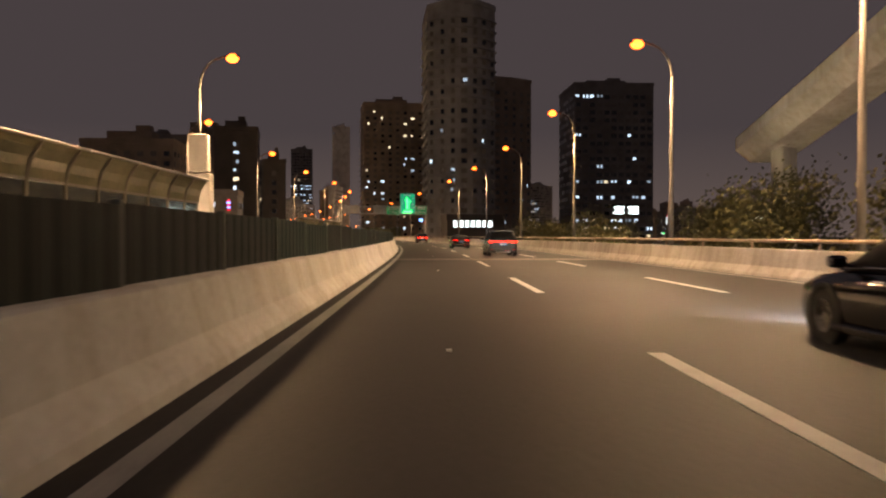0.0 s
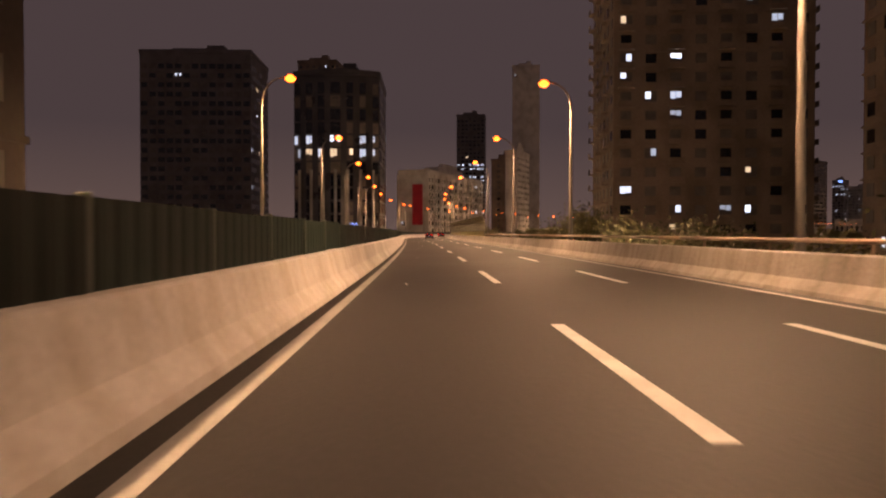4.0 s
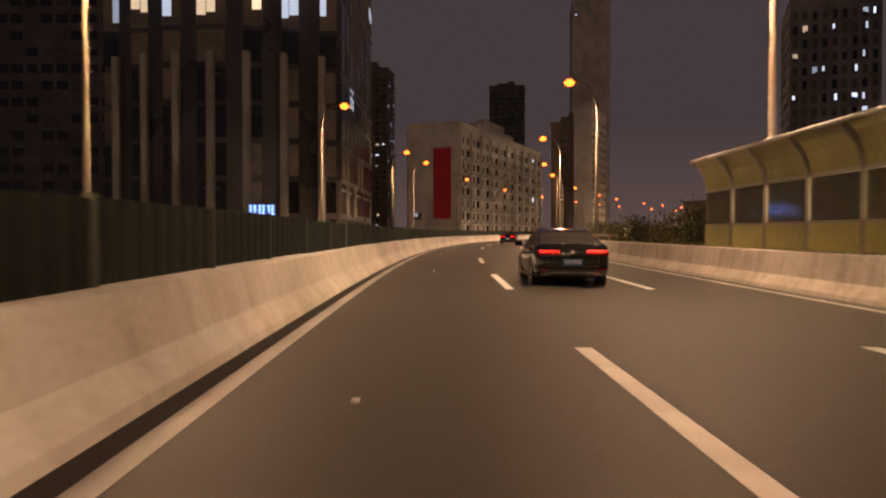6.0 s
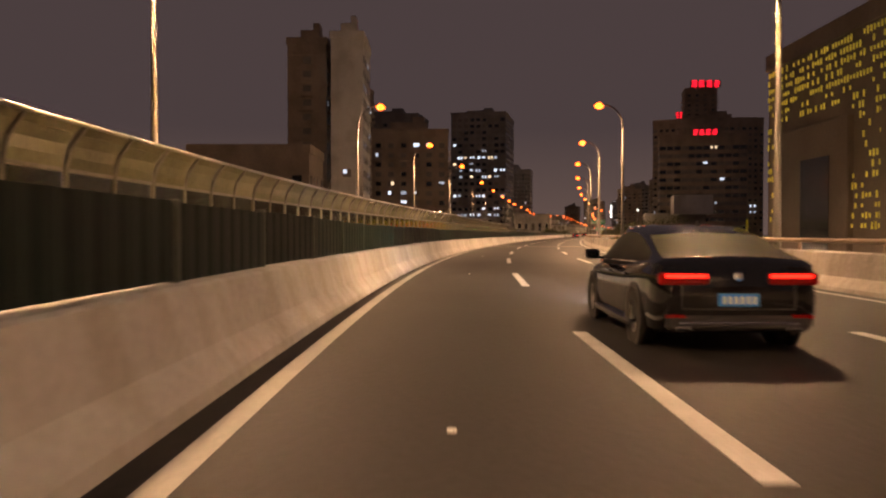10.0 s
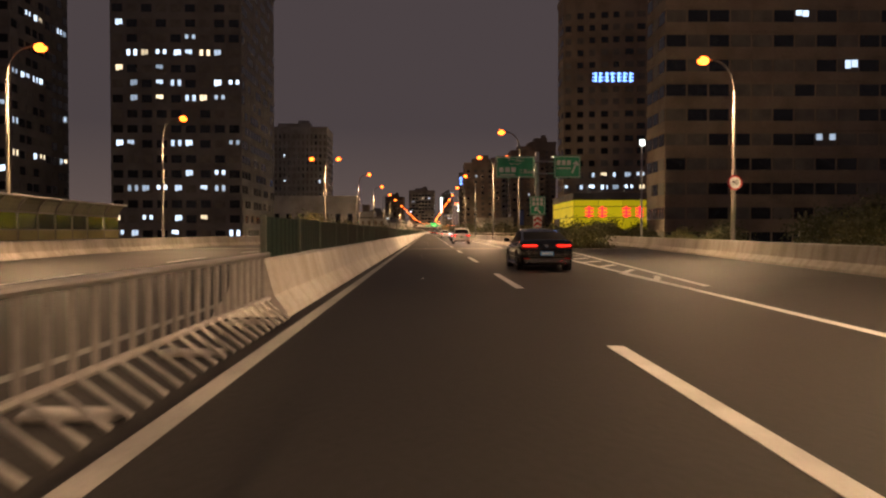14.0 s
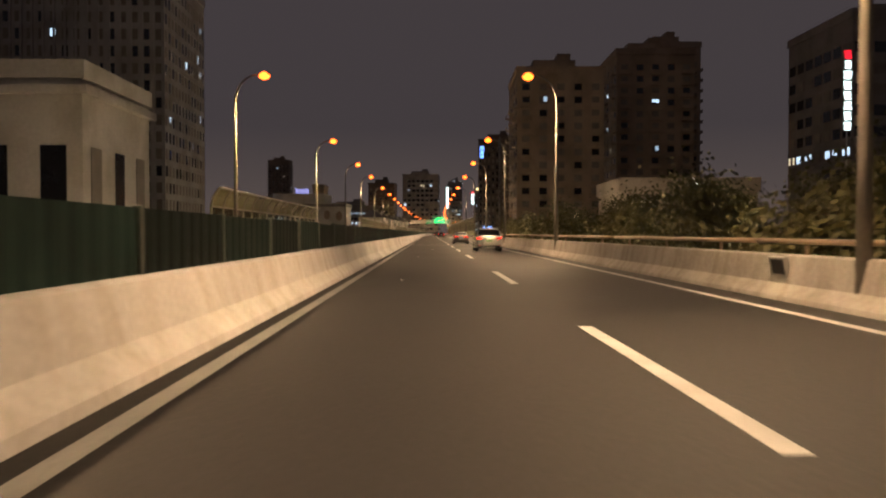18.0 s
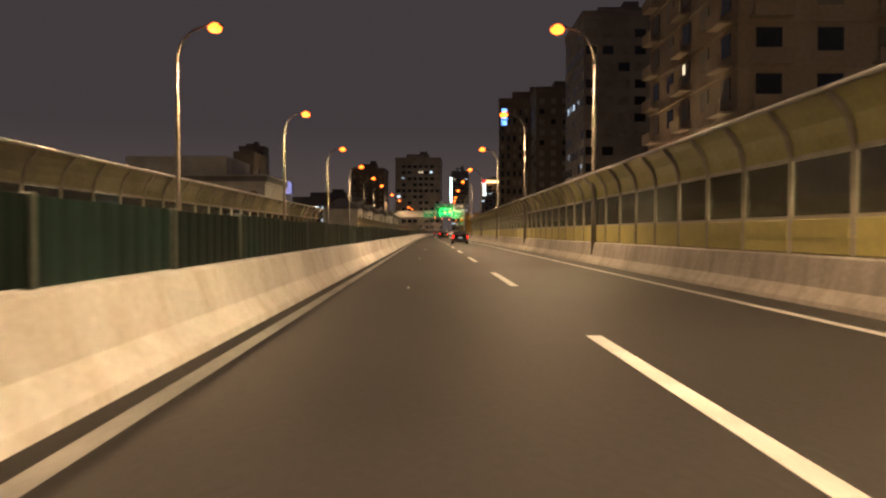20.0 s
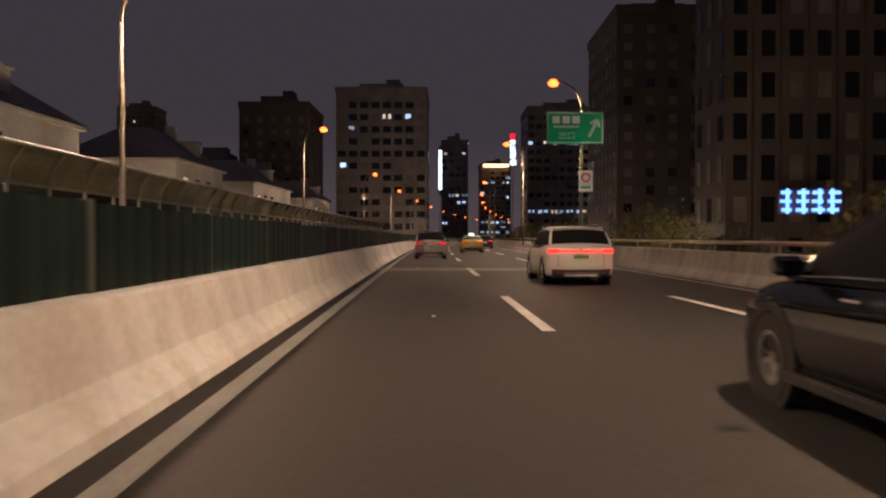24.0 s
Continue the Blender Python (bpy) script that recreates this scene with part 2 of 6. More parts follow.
asphalt = material("asphalt", (0.019, 0.019, 0.019), 0.60, var=0.35, large=0.16, fine=14, bump=0.3, tint=(0.026, 0.0255, 0.025), spec=0.2)
deck_edge = material("deck_concrete", (0.20, 0.19, 0.18), 0.85, large=0.3)
def streak(mat, along, strength):
    """Rain streaks and grime running down a wall, as stains in its paint."""
    n, l = mat.node_tree.nodes, mat.node_tree.links
    b = n["Principled BSDF"]
    src = b.inputs["Base Color"].links[0].from_socket
    co = n.new("ShaderNodeTexCoord")
    mp = n.new("ShaderNodeMapping")
    mp.inputs["Scale"].default_value = (along / K, along / K, 0.18 / K)
    ns = n.new("ShaderNodeTexNoise")
    ns.inputs["Scale"].default_value, ns.inputs["Detail"].default_value = 1.0, 6.0
    rp = n.new("ShaderNodeValToRGB")
    rp.color_ramp.elements[0].position, rp.color_ramp.elements[1].position = 0.36, 0.56
    d = 1.0 - strength
    rp.color_ramp.elements[0].color, rp.color_ramp.elements[1].color = (d, d * 0.97, d * 0.92, 1), (1, 1, 1, 1)
    mx = n.new("ShaderNodeMix")
    mx.data_type, mx.blend_type = "RGBA", "MULTIPLY"
    mx.inputs["Factor"].default_value = 1.0
    l.new(co.outputs["Object"], mp.inputs["Vector"])
    l.new(mp.outputs[0], ns.inputs["Vector"])
    l.new(ns.outputs["Fac"], rp.inputs[0])
    l.new(src, mx.inputs["A"])
    l.new(rp.outputs[0], mx.inputs["B"])
    l.new(mx.outputs["Result"], b.inputs["Base Color"])
    return mat


concrete = material("barrier_concrete", (0.58, 0.57, 0.55), 0.72, var=0.20, large=0.35, fine=14, bump=0.25, tint=(0.70, 0.70, 0.68))
streak(concrete, 2.2, 0.14)
parapet_concrete = material("parapet_concrete", (0.20, 0.185, 0.165), 0.8, var=0.25, large=0.4, fine=12, bump=0.3, tint=(0.27, 0.255, 0.235))
streak(parapet_concrete, 2.6, 0.22)
line_paint = material("road_paint", (0.52, 0.53, 0.53), 0.6, var=0.3, large=1.2, fine=30, bump=0.3)
worn_paint = material("worn_road_paint", (0.40, 0.41, 0.41), 0.65, var=0.5, large=0.5, fine=22, bump=0.3, tint=(0.30, 0.30, 0.29))
joint_steel = material("joint_steel", (0.25, 0.23, 0.21), 0.45, metal=0.8, large=2.0)
joint_concrete = material("joint_concrete", (0.085, 0.075, 0.065), 0.6, var=0.3, large=0.8, fine=10)
joint_rubber = material("joint_rubber", (0.012, 0.012, 0.012), 0.8)
green_panel = material("green_panel_paint", (0.0065, 0.0165, 0.0135), 0.5, var=0.5, large=0.8, fine=6, bump=0.1, per_object=0.6, spec=0.16)
fence_post = material("fence_post_steel", (0.10, 0.115, 0.10), 0.5, metal=0.3, var=0.4, large=1.5, fine=20, bump=0.08)
steel = material("galvanised_steel", (0.42, 0.41, 0.40), 0.42, metal=0.7, large=1.5, fine=20, bump=0.08)
pole_paint = material("pole_paint", (0.19, 0.175, 0.155), 0.65, large=1.0, fine=12, bump=0.05, spec=0.15)
rail_paint = material("rail_paint", (0.30, 0.22, 0.16), 0.4, metal=0.4, large=1.0)
noise_green = material("noise_panel_green", (0.33, 0.30, 0.10), 0.45, var=0.25, large=0.7, fine=8, bump=0.1, per_object=0.15)
noise_top = material("noise_panel_top", (0.36, 0.35, 0.15), 0.20, var=0.25, large=0.6, fine=8, bump=0.08, per_object=0.12)
noise_clear = material("noise_panel_clear_head", (0.30, 0.295, 0.18), 0.15, var=0.25, large=0.5, fine=8, bump=0.05, per_object=0.12)
noise_post = material("noise_post", (0.30, 0.28, 0.22), 0.5, metal=0.3, large=1.2)
lamp_glow = material("sodium_lamp", (1.0, 0.8, 0.5), 0.4, var=0.0, bump=0, emit=(1.0, 0.13, 0.010), strength=7.0)
sign_green = material("sign_green", (0.012, 0.36, 0.17), 0.35, var=0.12, large=0.8, bump=0)
sign_white = material("sign_white", (0.78, 0.80, 0.78), 0.4, var=0.08, bump=0)
sign_grey = material("sign_back", (0.45, 0.42, 0.38), 0.5, metal=0.4, large=0.8)
sign_red = material("sign_red", (0.55, 0.03, 0.03), 0.4, var=0.1, bump=0)
sign_yellow = material("sign_yellow", (0.75, 0.50, 0.03), 0.4, var=0.1, bump=0)
sign_blue = material("sign_blue", (0.02, 0.05, 0.22), 0.4, var=0.1, bump=0)
led_green = material("led_green", (0.1, 0.9, 0.4), 0.4, var=0, bump=0, emit=(0.04, 1.0, 0.09), strength=6.0)
led_board = material("led_board_green", (0.01, 0.30, 0.16), 0.4, var=0.1, bump=0, emit=(0.0, 0.55, 0.27), strength=0.5)
led_yellow = material("led_yellow", (0.9, 0.6, 0.1), 0.4, var=0, bump=0, emit=(1.0, 0.62, 0.10), strength=3.0)
glass_dark = material("dark_window_glass", (0.014, 0.015, 0.018), 0.13, var=0.3, large=0.4, bump=0, spec=0.6)
curtain = material("curtained_window", (0.15, 0.125, 0.10), 0.5, var=0.4, large=0.5, bump=0)
glass_pane = bpy.data.materials.new("barrier_glass")
glass_pane.use_nodes = True
_n, _l = glass_pane.node_tree.nodes, glass_pane.node_tree.links
_g = _n.new("ShaderNodeBsdfTransparent")
_g.inputs[0].default_value = (0.60, 0.62, 0.58, 1)
_gl = _n.new("ShaderNodeBsdfGlossy")
_gl.inputs["Roughness"].default_value = 0.08
_gl.inputs["Color"].default_value = (0.8, 0.85, 0.8, 1)
_fr = _n.new("ShaderNodeFresnel")
_mx = _n.new("ShaderNodeMixShader")
_df = _n.new("ShaderNodeBsdfDiffuse")
_df.inputs["Color"].default_value = (0.42, 0.38, 0.26, 1)
_dn = _n.new("ShaderNodeTexNoise")
_dn.inputs["Scale"].default_value, _dn.inputs["Detail"].default_value = 1.6, 5.0
_dr = _n.new("ShaderNodeMapRange")
_dr.inputs[3].default_value, _dr.inputs[4].default_value = 0.06, 0.30
_dm = _n.new("ShaderNodeMixShader")
_l.new(_dn.outputs["Fac"], _dr.inputs[0])
_l.new(_dr.outputs[0], _dm.inputs[0])
_l.new(_g.outputs[0], _dm.inputs[1])
_l.new(_df.outputs[0], _dm.inputs[2])
_l.new(_fr.outputs[0], _mx.inputs[0])
_l.new(_dm.outputs[0], _mx.inputs[1])
_l.new(_gl.outputs[0], _mx.inputs[2])
_l.new(_mx.outputs[0], _n["Material Output"].inputs[0])
WALLS = {
    "dark": material("dark_facade", (0.19, 0.165, 0.15), 0.7, large=0.08, fine=3, var=0.3),
    "umber": material("umber_facade", (0.085, 0.062, 0.045), 0.6, large=0.08, fine=3, var=0.35),
    "brown": material("brown_render", (0.28, 0.21, 0.15), 0.85, large=0.08, fine=3, var=0.28),
    "beige": material("beige_render", (0.42, 0.36, 0.29), 0.85, large=0.08, fine=3, var=0.25),
    "pale": material("pale_plaster", (0.55, 0.51, 0.46), 0.85, large=0.10, fine=3, var=0.2),
    "glass": material("dark_glass_wall", (0.055, 0.052, 0.055), 0.3, large=0.1, fine=3, var=0.35),
    "grey": material("grey_stone", (0.32, 0.30, 0.28), 0.8, large=0.1, fine=3, var=0.25),
}
LIT = {
    "cool": material("lit_window_cool", (0.6, 0.65, 0.7), 0.4, var=0.2, large=0.6, bump=0, emit=(0.62, 0.78, 1.0), strength=1.05, per_object=0.7),
    "warm": material("lit_window_warm", (0.7, 0.6, 0.45), 0.4, var=0.2, large=0.6, bump=0, emit=(1.0, 0.80, 0.52), strength=0.95, per_object=0.6),
}
for _w in WALLS.values():
    streak(_w, 0.22, 0.25)
GLOW = {
    "white": material("sign_glow_white", (0.9, 0.9, 0.9), 0.4, var=0, bump=0, emit=(0.85, 1.0, 1.0), strength=2.8),
    "red": material("sign_glow_red", (0.35, 0.02, 0.02), 0.4, var=0, bump=0, emit=(1.0, 0.012, 0.03), strength=1.8),
    "blue": material("sign_glow_blue", (0.2, 0.3, 0.9), 0.4, var=0, bump=0, emit=(0.16, 0.34, 1.0), strength=3.5),
    "warm": material("sign_glow_warm", (0.9, 0.7, 0.4), 0.4, var=0, bump=0, emit=(1.0, 0.72, 0.35), strength=2.5),
    "slats": material("slat_glow_yellow", (0.8, 0.7, 0.1), 0.4, var=0.3, bump=0, emit=(0.66, 0.55, 0.08), strength=0.13, per_object=0),
    # lit yellow sign, and a floodlit wall whose light is put in as glow
    "yellow": material("sign_and_floodlit_wall_yellow", (0.55, 0.45, 0.03), 0.4, var=0, bump=0, emit=(0.78, 0.60, 0.008), strength=0.36, per_object=0.12),
    "violet": material("sign_glow_violet", (0.5, 0.45, 0.7), 0.4, var=0, bump=0, emit=(0.45, 0.42, 0.85), strength=0.6),
}
ground_mat = material("dark_ground", (0.05, 0.05, 0.045), 0.9, large=0.05, fine=1)
leaf = material("leaves", (0.055, 0.06, 0.02), 0.6, var=0.4, large=0.6, fine=3, bump=0, tint=(0.085, 0.08, 0.025))
# leaf colour with the street lamps' orange light painted in
leaf_lamplit = material("lamplit_leaves", (0.30, 0.175, 0.025), 0.6, var=0.35, large=0.6, fine=3, bump=0, tint=(0.40, 0.23, 0.03))
bark = material("bark", (0.10, 0.075, 0.05), 0.9, large=2, fine=15, bump=0.5)
car_glass = material("car_glass", (0.010, 0.010, 0.012), 0.6, var=0.1, bump=0, spec=0.05)
tyre_rubber = material("tyre_rubber", (0.018, 0.018, 0.018), 0.75, large=3, fine=40, bump=0.3)
alloy = material("alloy_rim", (0.55, 0.55, 0.56), 0.3, metal=0.9, bump=0)
chrome = material("chrome", (0.75, 0.75, 0.76), 0.12, metal=1.0, var=0.05, bump=0)
black_plastic = material("black_plastic", (0.022, 0.022, 0.023), 0.5)
tail_red = material("tail_light_red", (0.35, 0.006, 0.006), 0.2, var=0, bump=0, emit=(1.0, 0.016, 0.008), strength=5.0)
tail_dark = material("tail_light_lens", (0.25, 0.008, 0.008), 0.15, var=0, bump=0)
head_white = material("head_light_white", (0.8, 0.85, 0.9), 0.2, var=0, bump=0, emit=(0.8, 0.9, 1.0), strength=7.0)
plate_blue = material("plate_blue", (0.04, 0.26, 0.80), 0.35, var=0.05, bump=0)
plate_green = material("plate_green", (0.35, 0.62, 0.30), 0.35, var=0.05, bump=0)
PAINT = {
    "black": material("black_car_paint", (0.006, 0.006, 0.007), 0.05, var=0.1, bump=0, coat=0.5),
    "dark": material("dark_grey_car_paint", (0.030, 0.032, 0.038), 0.25, var=0.1, bump=0, coat=1.0),
    "white": material("white_car_paint", (0.62, 0.62, 0.60), 0.3, var=0.05, bump=0, coat=1.0),
    "silver": material("silver_car_paint", (0.38, 0.38, 0.38), 0.28, metal=0.5, var=0.05, bump=0, coat=1.0),
    "taxi": material("taxi_yellow_paint", (0.55, 0.52, 0.10), 0.3, var=0.05, bump=0, coat=1.0),
}

# ---------------------------------------------------------------- ground and road deck
bm = bmesh.new()
for x, y in ((-3500, -3500), (4500, -3500), (4500, 4500), (-3500, 4500)):
    bm.verts.new((x, y, -9.0))
bm.faces.new(bm.verts)
tagged(part("ground", bm, ground_mat), "dark city ground far below the elevated road", "ground", kind="structure")

road = thing("road", "dark asphalt carriageway of an elevated city expressway", "road", kind="structure")


def deck_right(s):
    return (right_edge(s) if s < GORE else inner_edge(s)) + 0.55


bm = bmesh.new()
prev = None
s = S0
while s <= S_END:
    z = 0.0
    us = (left_edge(s) - 0.5, left_edge(s) * 0.5, -0.4, 3.6, 7.0, deck_right(s))
    row = [bm.verts.new(P(s, u, 0.0)) for u in us] + [bm.verts.new(P(s, us[-1], -1.4)), bm.verts.new(P(s, us[0], -1.4))]
    if prev:
        for j in range(8):
            f = bm.faces.new((prev[j], prev[(j + 1) % 8], row[(j + 1) % 8], row[j]))
            f.material_index = 0 if j < 5 else 1
    prev = row
    s += 2.5 if s < 1750 else 10.0
part("asphalt", bm, [asphalt, deck_edge], road)

# the exit ramp that leaves on the outer side and falls away
ramp_z = knots([(GORE - 6, -0.02), (1030, -0.25), (1130, -5.0)])
bm = bmesh.new()
prev = None
for i in range(45):
    s = GORE - 4 + i * 2.6
    a, b = inner_edge(s) + 0.75 + max(0.0, s - 1040) * 0.07, right_edge(s) + 0.5
    z = ramp_z(s)
    row = [bm.verts.new(P(s, a, z)), bm.verts.new(P(s, b, z)), bm.verts.new(P(s, b, z - 1)), bm.verts.new(P(s, a, z - 1))]
    if prev:
        for j in range(4):
            bm.faces.new((prev[j], prev[(j + 1) % 4], row[(j + 1) % 4], row[j])).material_index = 0 if j == 0 else 1
    prev = row
tagged(part("exit_ramp", bm, [asphalt, deck_edge]), "asphalt exit ramp falling away beside the expressway", "ramp", kind="structure")

# concrete piers under the deck
for s in range(-40, 1900, 40):
    bm = bmesh.new()
    uc = (left_edge(s) + deck_right(s)) / 2
    m = Matrix.Translation(P(s, uc, 0)) @ Matrix.Rotation(axis(s)[2], 4, "Z")
    soft_box(bm, -1.4, 1.4, -0.9, 0.9, -9.0, -2.2, 0.15, m=m)
    soft_box(bm, -5.5, 5.5, -1.0, 1.0, -2.4, -1.35, 0.15, m=m)
    tagged(part("bridge_pier", bm, deck_edge), "concrete pier carrying the elevated road deck", "pier", group="bridge piers", kind="structure")


# ---------------------------------------------------------------- road markings
def marking(name, sa, sb, u_of, half, parent=road, step=2.5):
    paint = worn_paint if "edge_line" in name else line_paint
    return part(name, sweep(sa, sb, [(-half, 0.006), (half, 0.006)], step, u_of=u_of), paint, parent)


s = S0
while s < 1950:
    e = min(s + 60, 1950)
    marking("edge_line", s, e, lambda q: 0.0, 0.088)
    if 840 <= s <= 1020:
        marking("opposite_edge_line", s, e, lambda q: -1.75, 0.08)
    s = e
for sa, sb in ((-75, -10), (-10, 105), (105, 240), (240, 420), (420, 600), (600, 780), (780, 930)):
    marking("right_edge_line", sa, sb, lambda q: right_edge(q) - 0.42, 0.08)
for sa, sb in ((1016, 1120), (1120, 1240), (1240, 1340), (1340, 1440)):
    marking("right_edge_line", sa, sb, lambda q: lane_2(q), 0.09)
for sa, sb in ((1440, 1560), (1560, 1700), (1700, 1950)):
    marking("right_edge_line", sa, sb, lambda q: inner_edge(q) - 0.42, 0.08)
SOLID = ((105.0, 157.0), (1486.0, 1529.0))
for sa, sb in SOLID:
    marking("solid_lane_line", sa, sb, lane_1, 0.09)
    marking("solid_lane_line", sa, sb, lane_2, 0.08)
# dashes: 5.7 m long, one every 14 m
DASH_RUNS = ((-75, 40, 7.8), (40, 104, 6.55), (171, 400, 12.9), (400, 470, 11.4), (470, 560, 9.5), (560, 620, 9.3), (620, 690, 7.8), (690, 760, 8.15), (760, 930, 10.25), (930, 1010, 0.2), (1010, 1058, 1.2), (1058, 1130, 4.85), (1130, 1240, 6.4), (1240, 1472, 10.5), (1529, 1571, 1.5), (1571, 1950, 8.0))
dash_mesh = None


def dash(s_far, u_of, parent):
    global dash_mesh
    if dash_mesh is None:
        b = bmesh.new()
        box(b, -0.085, 0.085, -2.85, 2.85, 0.001, 0.006)
        dash_mesh = finish(b)
    ob = part("lane_dash", dash_mesh, line_paint, parent)
    mid = s_far - 2.85
    a, b = P(mid - 2.85, u_of(mid - 2.85)), P(mid + 2.85, u_of(mid + 2.85))
    ob.matrix_basis = Matrix.Translation((a + b) / 2 * K) @ Matrix.Rotation(math.atan2(-(b - a).x, (b - a).y), 4, "Z")


for sa, sb, ph in DASH_RUNS:
    k = math.ceil((sa + 5.7 - ph) / 14)
    while k * 14 + ph < sb:
        e = k * 14 + ph
        dash(e, lane_1, road)
        if not 985 < e < 1490:
            dash(e, lane_2, road)
        if 880 < e < 1030:
            dash(e, lambda q: left_edge(q) * 0.5 - 0.7, road)
        k += 1
# hatched gore before the exit
marking("gore_line", 962, 1010, knots([(962, 6.6), (1010, 8.1)]), 0.09)
marking("gore_line", 975, 1010, knots([(975, 7.6), (1010, 10.4)]), 0.09)
for i in range(9):
    s = 977 + i * 3.6
    a, b = 6.6 + (s - 962) / 48 * 1.5, 7.6 + (s - 975) / 35 * 2.8
    bm = bmesh.new()
    f = [P(s, a + 0.1, 0.006), P(s + 1.6, b - 0.1, 0.006), P(s + 2.2, b - 0.1, 0.006), P(s + 0.6, a + 0.1, 0.006)]
    bm.faces.new([bm.verts.new(p) for p in f])
    part("hatch_bar", bm, line_paint, road)
# small raised studs, placed loosely about the lane middle
stud_mesh = None
rng = random.Random(5)
for i in range(90):
    s = 8 + i * 18.3
    bm = bmesh.new()
    if stud_mesh is None:
        soft_box(bm, -0.03, 0.03, -0.03, 0.03, 0.0, 0.018, 0.006)
        stud_mesh = finish(bm)
    ob = part("road_stud", stud_mesh, sign_white, road)
    ob.matrix_basis = at_road(s, lane_1(s) * (0.30 + 0.25 * rng.random()))
# expansion joints right across the deck
for s in (38, 157.8, 396, 518, 648, 770, 883, 1012, 1177, 1290, 1616, 1720):
    a, c = left_edge(s) + 0.2, deck_right(s) - 0.9
    strip = lambda o, w, z: [P(s + o, a, z), P(s + o, c, z), P(s + o + w, c, z), P(s + o + w, a, z)]
    bm = bmesh.new()
    bm.faces.new([bm.verts.new(p) for p in strip(0.0, 1.7, 0.004)])
    j = part("expansion_joint", bm, joint_concrete, road)
    for o, w in ((-0.02, 0.2), (1.5, 0.2)):
        bm = bmesh.new()
        bm.faces.new([bm.verts.new(p) for p in strip(o, w, 0.010)])
        part("steel_strip", bm, joint_steel, j)
    bm = bmesh.new()
    bm.faces.new([bm.verts.new(p) for p in strip(0.8, 0.1, 0.008)])
    part("rubber_seal", bm, joint_rubber, j)

# ---------------------------------------------------------------- concrete barriers
MEDIAN = [(-0.30, 0.0), (-0.33, 0.09), (-0.50, 0.30), (-0.62, 0.755), (-0.66, 0.78), (-0.98, 0.78), (-1.02, 0.755), (-1.14, 0.30), (-1.31, 0.09), (-1.34, 0.0)]
RIGHT = [(0.0, 0.0), (0.03, 0.08), (0.20, 0.28), (0.30, 0.76), (0.34, 0.79), (0.52, 0.79), (0.54, 0.76), (0.54, -0.4)]


def barrier_run(name, label, sa, sb, profile, u_of, seg=18.0, mat=None):
    run = thing(name, label, "barrier", kind="structure")
    s = sa
    while s < sb - 0.5:
        e = min(s + seg, sb)
        part("barrier_segment", sweep(s + 0.004, e - 0.004, profile, 2.4, True, u_of), mat or parapet_concrete, run)
        s = e
    return run


for sa, sb in ((-75, GAP[0]), (GAP[1], 2000)):
    barrier_run("median_barrier", "weathered pale concrete safety barrier along the median", sa, sb, MEDIAN, None, mat=concrete)
barrier_run("outer_barrier", "weathered concrete parapet along the outer road edge", -75, 1110, RIGHT, right_edge)
barrier_run("outer_barrier", "weathered concrete parapet along the outer road edge", GORE, 2000, RIGHT, inner_edge)
barrier_run("opposite_barrier", "concrete parapet along the opposite carriageway", -75, 2000, [(-u, z) for u, z in RIGHT][::-1], left_edge, 24.0)


# pipe rail on the outer parapet, on short posts
def rail_run(sa, sb, u_of):
    r = thing("parapet_rail", "brownish steel pipe rail on short posts above the parapet", "railing", kind="structure")
    s = sa
    posts = bmesh.new()
    while s < sb - 1:
        e = min(s + 12, sb)
        bm = bmesh.new()
        tube(bm, [P(q, u_of(q) + 0.43, 1.02) for q in np.linspace(s, e, 6)], 0.05, 8)
        part("rail", bm, rail_paint, r, smooth=True)
        for k in range(3):
            q = s + (e - s) * (k + 0.5) / 3
            tube(posts, [P(q, u_of(q) + 0.43, 0.78), P(q, u_of(q) + 0.43, 1.02)], 0.035, 6)
        s = e
    tagged(part("rail_posts", posts, rail_paint, r), kind="stuff")


for sa, sb in ((-30, 150), (150, 372), (458, 640), (640, 830), (830, 940)):
    rail_run(sa, sb, right_edge)
for sa, sb in ((1018, 1170), (1170, 1325), (1475, 1600), (1600, 1760)):
    rail_run(sa, sb, inner_edge)


# ---------------------------------------------------------------- green panels on the median barrier
def panel_mesh(width, height):
    b = bmesh.new()
    xs, n = [], 8
    pts = []
    for i in range(n):
        x = -width / 2 + width * i / n
        w = width / n
        pts += [(x, 0.0), (x + w * 0.3, 0.0), (x + w * 0.42, 0.009), (x + w * 0.88, 0.009)]
    pts.append((width / 2, 0.0))
    lo = [b.verts.new((y, x, 0)) for x, y in pts]
    hi = [b.verts.new((y, x, height)) for x, y in pts]
    bl = [b.verts.new((y - 0.02, x, 0)) for x, y in pts]
    bh = [b.verts.new((y - 0.02, x, height)) for x, y in pts]
    for i in range(len(pts) - 1):
        b.faces.new((lo[i], lo[i + 1], hi[i + 1], hi[i]))
        b.faces.new((bl[i + 1], bl[i], bh[i], bh[i + 1]))
        b.faces.new((hi[i], hi[i + 1], bh[i + 1], bh[i]))
    soft_box(b, -0.07, 0.022, -width / 2 - 0.03, -width / 2 + 0.045, -0.02, height + 0.025, 0.008, mat=1)
    return finish(b)


